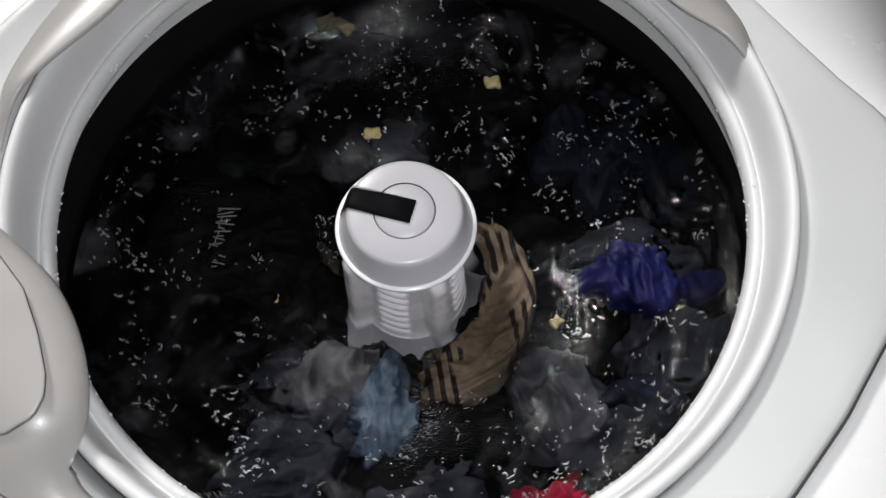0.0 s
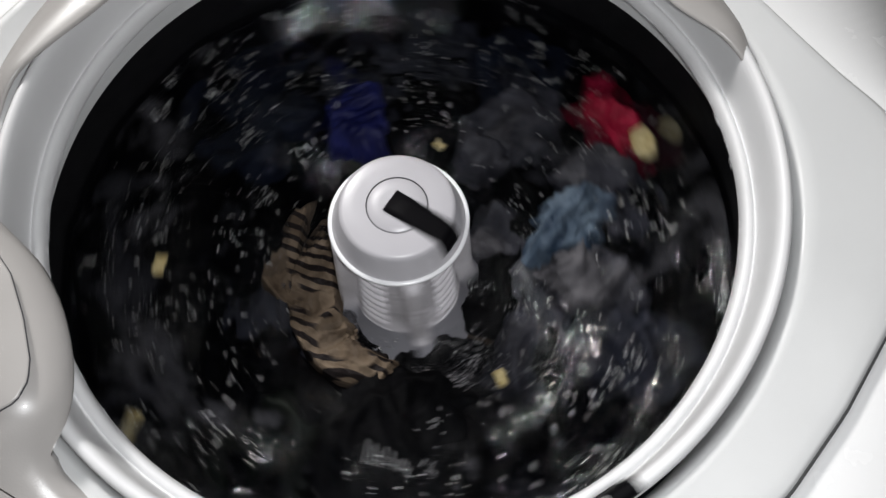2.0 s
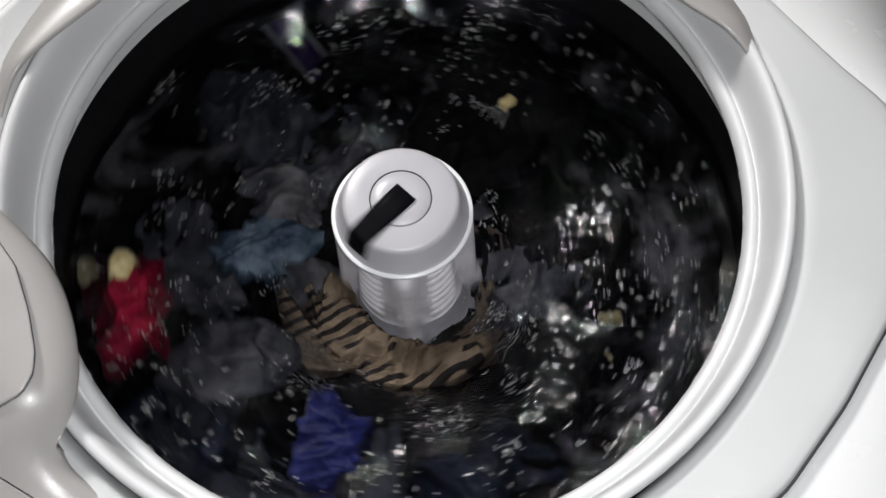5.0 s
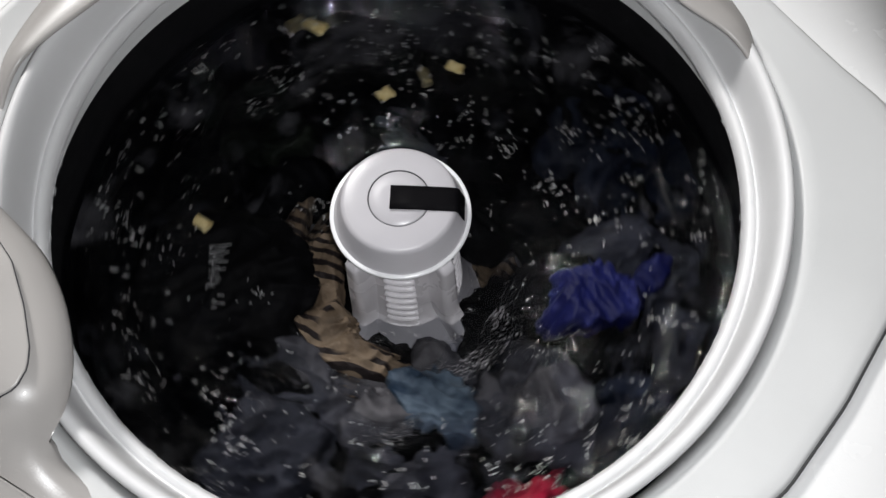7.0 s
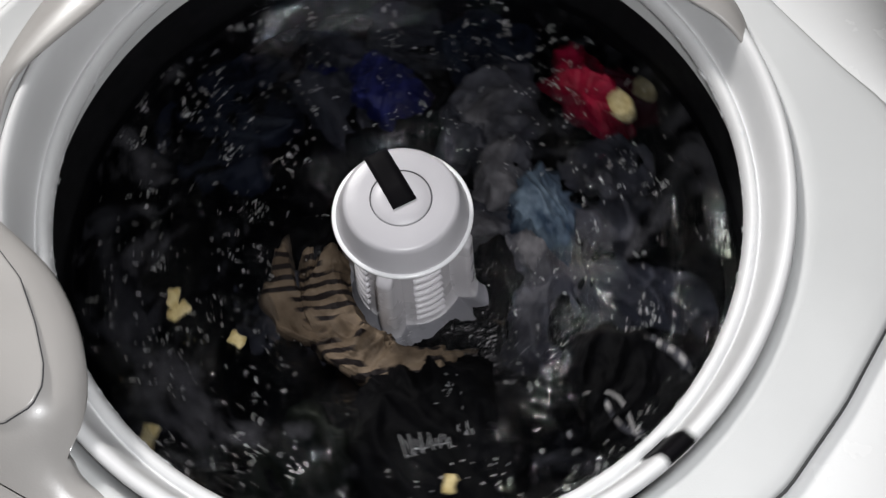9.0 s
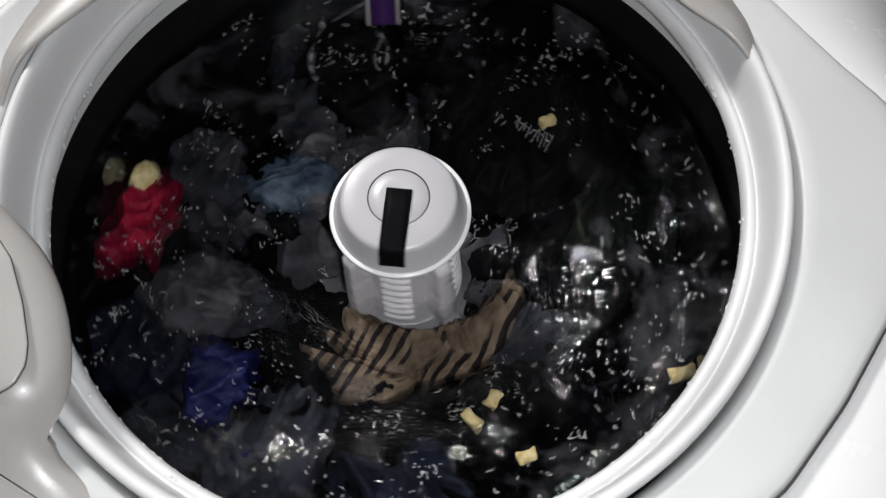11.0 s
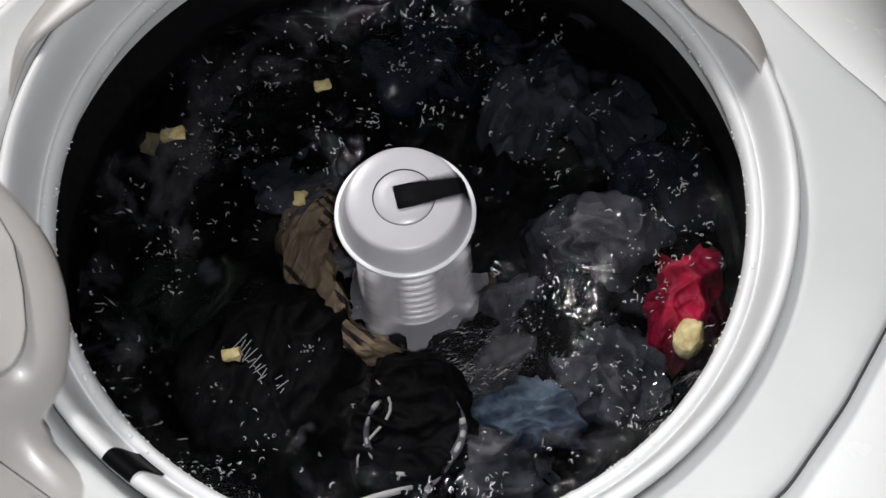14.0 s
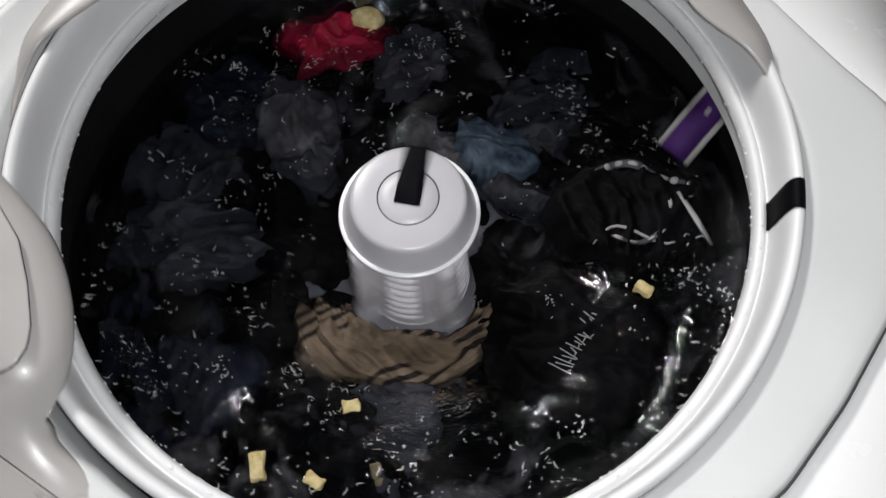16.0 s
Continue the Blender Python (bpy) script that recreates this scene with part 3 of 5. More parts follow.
def denim():
    g = garment("pale_denim_garment", "pale blue washed denim garment, creased and soaked", "garment",
                [(0, -36, 0.124, 0.002, 0), (0.5, -29, 0.14, 0.003, 10), (1, -12, 0.146, 0.005, 20), (1.5, -31, 0.149, 0.006, 30), (2, -21, 0.15, 0.005, 22), (2.5, -31, 0.143, 0.003, 15), (3, -26, 0.148, 0.001, 8), (3.5, -18, 0.125, 0.000, 0), (4, -6, 0.12, 0.001, 6), (6.5, -36, 0.147, 0.003, 34), (7, -12, 0.123, 0.004, 40), (7.5, -40, 0.152, 0.004, 50), (8, -16, 0.134, 0.004, 60), (8.5, -48, 0.14, 0.004, 70), (9, -23, 0.129, 0.004, 80), (11.3, -28, 0.133, 0.001, 34), (11.5, -45, 0.142, 0.001, 30), (12, -28, 0.145, 0.001, 20), (12.5, -39, 0.149, 0.000, 10), (13, -33, 0.136, 0.001, 22), (13.5, -40, 0.138, 0.002, 35), (14, -44, 0.162, 0.003, 48), (14.5, -39, 0.136, 0.004, 60), (15, -37, 0.142, 0.005, 70), (15.5, -25, 0.132, 0.005, 80), (16, -54, 0.128, 0.006, 90)])
    part("body", moved(crumple(0.080, 0.066, 81, 0.016, 44, 0.9, 0.002), pose(0, 0, -0.005)), DENIM, g)
    # the grey pieces double as the haze round the denim
    part("leg", moved(crumple(0.07, 0.11, 82, 0.012, 36, 0.7, 0.004), pose(-0.025, -0.050, -0.006, 0, 0, 25)), GREY, g, "greyish lining, also standing in for haze")
    part("leg", moved(crumple(0.08, 0.06, 83, 0.012, 34, 0.7, 0.004), pose(0.045, 0.02, -0.006, 0, 0, -20)), GREY, g, "greyish lining, also standing in for haze")


def grey_cloth(seed, off, r, sx, sy, rise=0.0):
    g = garment("grey_cloth", "thin grey wet cloth spread under the water", "cloth", [(0, off, r, rise, 0)], "thin grey cloths")
    part("body", crumple(sx, sy, seed, 0.010, 34, 0.6, 0.004), GREY, g)


def wrapped(bm, radius):
    """Bends a cloth round the agitator, which stands on its +y side."""
    for v in bm.verts:
        a, q = v.co.x / radius, radius - v.co.y
        v.co.x, v.co.y = q * math.sin(a), radius - q * math.cos(a)
        v.co.z += 0.25 * max(0.0, radius - q)
    return bm


def tan(seed, rows, label):
    g = root("striped_cloth", label, "cloth", "tan striped cloth")
    part("body", wrapped(crumple(0.195, 0.054, seed, 0.014, 64, 0.7, 0.004), 0.078), TAN, g)
    part("hem", wrapped(moved(crumple(0.090, 0.045, seed + 1, 0.012, 36, 0.8, 0.004), pose(-0.050, -0.016, -0.004, 0, 0, 25)), 0.078), TAN, g)
    return g, rows


def printed_shirt():
    # its chest print lies just under the surface
    g = garment("printed_black_shirt", "black wet shirt with a faded white chest print", "shirt",
                [(0, -127, 0.163, 0.000, 0), (0.5, -127, 0.162, 0.000, -7), (1, -118, 0.171, 0.000, -13), (1.5, -127, 0.17, 0.000, -20), (2.5, -127, 0.166, 0.000, -18), (3.5, -135, 0.153, 0.000, -15), (4, -127, 0.155, 0.000, -12), (6.5, -126, 0.156, 0.002, 3), (7, -107, 0.157, 0.002, -9), (7.5, -121, 0.16, 0.002, -20), (8.5, -127, 0.159, 0.001, 0), (12.5, -123, 0.153, 0.001, 10), (13, -123, 0.143, 0.001, 8), (13.5, -120, 0.157, 0.001, 5), (14, -130, 0.153, 0.000, 2), (14.5, -115, 0.155, 0.000, 0), (15, -133, 0.147, 0.000, -2), (16, -142, 0.154, 0.000, -5)])
    part("body", crumple(0.16, 0.15, 91, 0.010, 44, 0.35, 0.002), BLACK, g)
    # the faded chest print: a row of thin strokes, unreadable
    rng = random.Random(5)
    for i in range(8):
        y, h, w = -0.026 + 0.0072 * i, 0.013 + 0.004 * abs(i - 3.5) / 3.5 + 0.003 * rng.random(), 0.0046
        for dx, dy, sx, sy, turn in ((0, -w / 2, h, 0.0007, rng.uniform(-14, 14)), (h * 0.1, w / 2, h * rng.uniform(0.4, 0.85), 0.0007, rng.uniform(-22, 22)),
                                     (h * rng.uniform(0.2, 0.45), 0, 0.0007, w * rng.uniform(0.5, 1), rng.uniform(-35, 35))):
            part("print_bar", moved(box(sx, sy, 0.0008, (0, 0, 0), 0.0002), pose(dx, y + dy, 0.0120, 0, 0, turn)), INK, g)
    for i in range(18):
        part("print_dot", moved(box(rng.uniform(0.001, 0.0025), 0.0007, 0.0010, (0, 0, 0), 0.0003),
                                pose(-0.040 + 0.008 * rng.gauss(0, 1), 0.016 + 0.006 * rng.gauss(0, 1), 0.0145, 0, 0, rng.uniform(0, 180))), INK, g)


def purple_band():
    g = garment("purple_waistband", "purple woven waistband with white edges standing at the basket wall", "waistband",
                [(0, -66, 0.240, -0.05, 115), (2.0, -66, 0.243, -0.05, 115), (2.65, -66, 0.247, -0.03, 115), (3.0, -64, 0.252, 0.075, 115), (3.5, -68, 0.252, 0.09, 115), (4.0, -73, 0.252, 0.085, 115), (4.8, -76, 0.247, 0.0, 110),
                 (5.5, -80, 0.24, -0.05, 105), (9.2, -80, 0.24, -0.05, 95), (10.8, -78, 0.25, 0.03, 88), (11.6, -78, 0.252, 0.082, 86), (12.0, -84, 0.252, 0.08, 86), (12.4, -83, 0.250, 0.05, 88), (12.9, -86, 0.245, -0.04, 95),
                 (15.0, -92, 0.243, -0.05, 110), (15.6, -92, 0.247, -0.03, 115), (16.0, -91, 0.252, 0.075, 115)])

    def band(x0, x1, th):
        bm = bmesh.new()
        rows = []
        for i in range(13):
            q = i / 12
            y = -0.038 + 0.076 * q
            bend = 0.006 * math.sin(q * 3.0) - 0.45 * y
            rows.append([bm.verts.new((x, y, bend + d)) for d, x in ((0, x0), (0, x1), (-th, x1), (-th, x0))])
        for a, b in zip(rows, rows[1:]):
            for q in range(4):
                bm.faces.new((a[q], b[q], b[(q + 1) % 4], a[(q + 1) % 4]))
        bm.faces.new(rows[0])
        bm.faces.new(rows[-1])
        return bm
    part("band", band(-0.011, 0.011, 0.002), PURPLE, g, "purple woven band")
    part("edging", band(-0.0155, -0.0112, 0.0022), PALE, g, "white edging")
    part("edging", band(0.0112, 0.0155, 0.0022), PALE, g, "white edging")
    part("emblem", moved(box(0.004, 0.006, 0.001, (0, 0, 0.007), 0.0003), pose(0, 0, 0, -24, 0, 0)), PALE, g, "small white emblem")
    part("shorts", moved(crumple(0.11, 0.10, 95, 0.012, 34, 0.4, 0.004), pose(0.0, 0.075, -0.095)), BLACK, g, "black cotton body of the shorts")


def strap():
    g = garment("striped_strap_garment", "black wet garment with white printed straps", "garment",
                [(0, -78, 0.2, -0.045, 0), (2.4, -76, 0.2, -0.04, 0), (3.0, -75, 0.205, 0.004, 0), (4.2, -75, 0.205, 0.0, 0), (5.0, -76, 0.21, -0.045, 0), (8.2, -79, 0.22, -0.04, 0), (8.6, -79, 0.222, 0.0, 0), (9.0, -79, 0.222, 0.0, 0),
                 (10.0, -72, 0.21, -0.03, 5), (11.5, -66, 0.2, -0.004, 10), (12.5, -63, 0.197, 0.004, 20), (13.7, -83, 0.145, 0.004, 20), (14.5, -72, 0.162, 0.004, -40), (16.0, -100, 0.185, 0.006, 0)])
    part("body", crumple(0.13, 0.12, 101, 0.012, 40, 0.4, 0.002), BLACK, g)

    def ribbon(pts, w):
        bm = bmesh.new()
        rows = []
        for i, (x, y, z) in enumerate(pts):
            a, b = Vector(pts[max(0, i - 1)]), Vector(pts[min(len(pts) - 1, i + 1)])
            d = (b - a).normalized()
            s = Vector((-d.y, d.x, 0.3)) * w * (0.4 + 0.6 * math.sin(math.pi * (i + 0.5) / len(pts)))
            p = Vector((x, y, z))
            rows.append([bm.verts.new(p + q) for q in (s, -s, -s - Vector((0, 0, 0.0015)), s - Vector((0, 0, 0.0015)))])
        for a, b in zip(rows, rows[1:]):
            for q in range(4):
                bm.faces.new((a[q], b[q], b[(q + 1) % 4], a[(q + 1) % 4]))
        bm.faces.new(rows[0])
        bm.faces.new(rows[-1])
        return bm
    rng = random.Random(8)

    def printed_strap(curve, w, count):
        base = ribbon([curve(k / 20) for k in range(21)], w)
        strap_ob = part("strap", base, CHAR, g, "dark strap with a broken white print")
        for k in range(count):
            a = (k + rng.uniform(0.0, 0.25)) / count
            b = a + rng.uniform(0.35, 0.8) / count
            pts = [curve(a + (b - a) * q / 3) for q in range(4)]
            part("print_patch", ribbon([(x, y, z + 0.0012) for x, y, z in pts], w * rng.uniform(0.5, 0.95)), PALE, strap_ob)
    printed_strap(lambda q: (-0.035 + 0.085 * q, 0.022 + 0.016 * math.sin(q * 4.2), 0.012 + 0.003 * math.sin(14 * q)), 0.0034, 8)
    printed_strap(lambda q: (0.032 * math.cos(2.4 * q), -0.004 - 0.032 * math.sin(2.4 * q), 0.013 + 0.002 * math.cos(14 * q)), 0.0024, 6)
    part("hem", ribbon([(0.055 - 0.002 * q, -0.05 + 0.0072 * q, 0.012 + 0.004 * math.sin(q / 4)) for q in range(8)], 0.0026), PALE, g, "pale curled hem")
    part("drawstring", ribbon([(-0.04 + 0.006 * s, -0.03 + 0.012 * math.sin(s / 2.2), 0.012) for s in range(12)], 0.0012), PALE, g, "thin white drawstring")


def bit(seed, anchors, sx, sy, label="small cream foam scrap floating in the wash"):
    g = garment("foam_scrap", label, "scrap", [(t, a, r, z, seed * 40) for t, a, r, z in anchors], "cream scraps")
    bm = box(sx, sy, 0.007, (0, 0, 0.002), 0.0018)
    bmesh.ops.subdivide_edges(bm, edges=bm.edges[:], cuts=2, use_grid_fill=True)
    for v in bm.verts:
        # a waist in the middle, and torn, dented sides
        v.co.y *= 0.78 + 0.30 * min(1.0, abs(v.co.x) / (0.4 * sx))
        v.co += 0.0022 * noise.noise_vector(v.co * 190 + Vector((seed * 3.7, 0, 0)))
    part("body", bm, CREAM, g)


red_shirt()
blue_towel()
denim()
for q in ((41, -46, 0.14, 0.10, 0.12, -0.020), (42, 17, 0.185, 0.10, 0.08, -0.018), (43, -10, 0.11, 0.08, 0.08, -0.022), (44, 170, 0.10, 0.09, 0.06, -0.020), (45, -20, 0.20, 0.08, 0.07, -0.020)):
    grey_cloth(*q)
TANS = [tan(111, [(0, 165, -0.075), (0.8, 172, 0.004), (1.5, 195, 0.004), (1.8, 212, 0.006), (2.4, 212, 0.006), (2.7, 228, 0.006), (3.0, 246, 0.006), (3.3, 240, 0.010), (3.6, 270, 0.008), (3.9, 300, 0.008),
                  (4.2, 290, 0.010), (5.2, 250, 0.0), (6.3, 230, -0.075), (6.7, 215, -0.01), (6.9, 215, 0.006), (7.2, 205, 0.0), (7.4, 190, -0.075), (7.7, 178, 0.002), (8.0, 198, 0.006), (8.5, 196, 0.006), (8.8, 215, 0.008),
                  (9.0, 238, 0.012), (9.2, 240, 0.010), (10.3, 270, 0.004), (11.3, 300, 0.008), (11.6, 273, 0.012), (11.8, 290, 0.010), (12.0, 335, 0.008), (12.2, 342, 0.006), (12.5, 320, 0.012), (12.7, 325, 0.012), (12.9, 345, 0.008),
                  (13.1, 345, -0.075), (13.5, 345, 0.0), (13.8, 345, 0.004), (14.0, 345, -0.075), (16.0, 350, -0.075)], "tan wet cloth with dark stripes wrapped by the agitator"),
        tan(121, [(0, 335, 0.004), (0.4, 330, -0.075), (3.0, 330, -0.075), (6.0, 340, -0.01), (6.3, 345, 0.008), (6.5, 350, 0.012), (6.7, 365, 0.006), (7.0, 370, -0.075), (7.3, 362, 0.0), (7.5, 360, 0.004), (7.7, 350, -0.075),
                  (9.0, 320, -0.075), (10.0, 280, -0.075), (11.5, 240, -0.075), (12.8, 220, -0.075), (13.0, 215, 0.004), (13.2, 205, 0.008), (13.5, 200, -0.075), (13.9, 195, 0.004), (14.0, 192, 0.006), (14.2, 225, 0.010), (14.5, 205, 0.008), (15.0, 235, 0.008),
                  (15.2, 275, 0.008), (15.5, 265, 0.006), (15.7, 235, 0.010), (16.0, 262, 0.008)], "tan wet cloth with dark stripes bunched by the agitator")]
printed_shirt()
purple_band()
strap()
for q in ((1, [(0, 167, 0.25, 0.008), (0.5, 173, 0.243, 0.008), (1, 178, 0.26, 0.008), (1.5, 174, 0.254, 0.008), (2, 177, 0.248, 0.008), (2.5, 177, 0.245, -0.03), (6.1, 172, 0.234, -0.03), (6.5, 171, 0.232, 0.008), (7, 176, 0.239, 0.008), (7.5, 174, 0.233, 0.008), (8, 181, 0.237, 0.008), (8.5, 176, 0.248, 0.008), (11.5, 157, 0.241, 0.008), (12, 155, 0.24, 0.008), (12.5, 165, 0.235, 0.008), (13, 161, 0.23, 0.008), (13.5, 169, 0.238, 0.008), (14, 162, 0.234, 0.008), (14.5, 173, 0.242, 0.008), (15, 161, 0.25, 0.008), (16, 126, 0.21, 0.008)], 0.021, 0.011),
          (2, [(0, 167, 0.139, 0.008), (0.5, 161, 0.188, 0.008), (1, 141, 0.192, 0.008), (1.5, 139, 0.199, 0.008), (2, 145, 0.201, 0.008), (2.5, 144, 0.2, -0.03), (6.1, 136, 0.18, -0.03), (6.5, 135, 0.178, 0.008), (7, 141, 0.183, 0.008), (7.5, 137, 0.172, 0.008), (8, 144, 0.181, 0.008), (8.5, 142, 0.182, 0.008), (9, 147, 0.192, 0.008), (11.5, 120, 0.196, 0.008), (12, 121, 0.195, 0.008), (12.5, 129, 0.178, 0.008), (13, 126, 0.183, 0.008), (13.5, 133, 0.175, 0.008), (14, 126, 0.178, 0.008), (14.5, 140, 0.184, 0.008), (15.5, 138, 0.201, 0.008)], 0.015, 0.009),
          (3, [(0, 129, 0.191, 0.008), (1.5, 130, 0.185, -0.03), (6.1, 149, 0.162, -0.03), (6.5, 150, 0.16, 0.008), (7, 162, 0.156, 0.008), (8, 181, 0.117, 0.008), (9, 163, 0.155, 0.008), (11.5, 117, 0.14, 0.008), (12, 120, 0.142, 0.008), (12.5, 133, 0.127, 0.008), (13, 156, 0.129, 0.008), (13.5, 155, 0.124, 0.008), (14, 158, 0.115, 0.008), (14.5, 173, 0.12, 0.008), (16, 138, 0.137, 0.008)], 0.014, 0.01),
          (4, [(0, -108, 0.121, 0.008), (0.5, -99, 0.127, 0.008), (1, -91, 0.129, 0.008), (2, -88, 0.126, 0.008), (3, -127, 0.19, 0.008), (3.5, -143, 0.184, 0.008), (4, -140, 0.169, 0.008), (7, -124, 0.174, 0.008), (7.5, -130, 0.176, 0.008), (8, -122, 0.188, 0.008), (8.5, -135, 0.18, 0.008), (9, -126, 0.193, 0.008), (13, -132, 0.156, 0.008), (14, -138, 0.166, 0.008), (14.5, -123, 0.191, 0.008)], 0.014, 0.01),
          (5, [(0, -36, 0.112, 0.012), (1.2, -30, 0.12, 0.010), (1.8, -40, 0.13, -0.03), (3.0, 150, 0.17, -0.03), (8.5, 150, 0.191, -0.01), (9, 150, 0.191, 0.006), (9.5, 150, 0.19, -0.01), (11, 118, 0.15, 0.006), (12, 118, 0.15, 0.006), (13, 130, 0.16, -0.02), (16, 150, 0.18, -0.03)], 0.018, 0.010),
          (7, [(0, 170, 0.262, 0.003), (0.5, 176, 0.261, 0.003), (1, 181, 0.262, 0.003), (1.5, 177, 0.262, 0.003), (2, 180, 0.262, 0.003), (2.5, 180, 0.26, -0.03), (6.1, 174, 0.252, -0.03), (6.5, 174, 0.25, 0.003), (7, 179, 0.257, 0.003), (7.5, 177, 0.251, 0.003), (8, 184, 0.255, 0.003), (8.5, 179, 0.262, 0.003), (11.5, 160, 0.259, 0.003), (12, 158, 0.258, 0.003), (12.5, 168, 0.253, 0.003), (13, 164, 0.248, 0.003), (13.5, 172, 0.256, 0.003), (14, 165, 0.252, 0.003), (14.5, 176, 0.26, 0.003), (15, 164, 0.262, 0.003)], 0.020, 0.013, "dim ochre foam scrap drifting below the surface"),
          (6, [(0, 42, 0.13, 0.004), (1.5, 32, 0.127, 0.006), (3.5, 60, 0.12, 0.004), (4.2, 60, 0.12, -0.01), (16, 60, 0.12, -0.03)], 0.009, 0.008)):
    bit(*q)


# ---- what moves ----
LOAD = [(0, -62), (0.1, -60), (0.4, -56), (0.6, -49), (0.8, -38), (0.9, -30), (1.0, -17), (1.1, -7), (1.2, 3), (1.4, 7), (1.7, 6), (1.8, 11), (1.9, 22), (2.0, 37), (2.1, 49), (2.2, 60), (2.35, 64), (2.7, 62),
        (2.8, 64), (2.9, 70), (3.0, 83), (3.1, 98), (3.2, 110), (3.35, 119), (3.7, 121), (3.8, 124), (3.9, 130), (4.0, 142), (4.1, 156), (4.2, 168), (4.35, 177), (4.8, 180), (5.0, 193), (5.2, 220), (5.4, 234), (5.85, 238),
        (6.1, 254), (6.3, 276), (6.45, 284), (6.85, 288), (7.0, 295), (7.1, 306), (7.3, 327), (7.4, 337), (7.5, 342), (7.9, 342)]
LOAD += [(8.0, 347), (8.1, 357), (8.2, 369), (8.3, 382), (8.4, 394), (8.5, 401), (8.7, 403), (8.9, 403), (9.0, 406), (9.1, 417), (9.2, 430), (9.35, 452), (9.5, 464), (9.95, 468), (10.2, 487), (10.4, 516), (10.6, 528),
         (11.0, 533), (11.2, 549), (11.3, 560), (11.4, 571), (11.5, 583), (11.6, 590), (12.0, 593), (12.1, 594), (12.2, 599), (12.3, 608), (12.4, 620), (12.5, 632), (12.6, 643), (12.7, 648), (13.0, 648), (13.1, 650), (13.2, 655), (13.3, 662), (13.4, 674),
         (13.5, 687), (13.6, 699), (13.7, 708), (13.85, 711), (14.15, 710), (14.3, 717), (14.4, 728), (14.5, 741), (14.6, 753), (14.7, 763), (14.85, 769)]
LOAD += [(15.15, 770), (15.3, 777), (15.4, 787), (15.5, 799), (15.6, 812), (15.7, 822), (15.8, 827), (16.0, 831)]
SWAY = [(0, 4.3), (0.4, 3.5), (0.7, 1.5), (0.9, 3.4), (1.2, 3.0), (1.5, 0.4), (1.9, -0.8), (2.2, -1.6), (2.5, 0.3), (2.8, 1.9), (3.1, 2.7), (3.4, 4.2), (3.8, 4.6), (4.2, 2.3), (5.2, 1.5), (6.3, 0.4), (6.5, 1.9), (7.0, 0.4), (7.5, 1.5), (8.0, 1.2),
        (8.5, 0.8), (9.0, 1.9), (9.2, 1.2), (10.2, 0.8), (11.3, 0.0), (11.5, 1.9), (12.0, 1.9), (12.5, 6.2), (12.8, 7.3), (13.0, 5.4), (13.5, 7.3), (14.0, 3.9), (14.5, 5.0), (15.0, 4.7), (15.5, 4.5), (16.0, 7.1)]


def along(rows, t, k=1):
    """The value in column k of rows at t seconds."""
    for a, b in zip(rows, rows[1:]):
        if t <= b[0]:
            s = (t - a[0]) / (b[0] - a[0])
            return a[k] + (b[k] - a[k]) * min(1.0, max(0.0, s))
    return rows[-1][k]


TIMES = [i / 10 for i in range(161)]


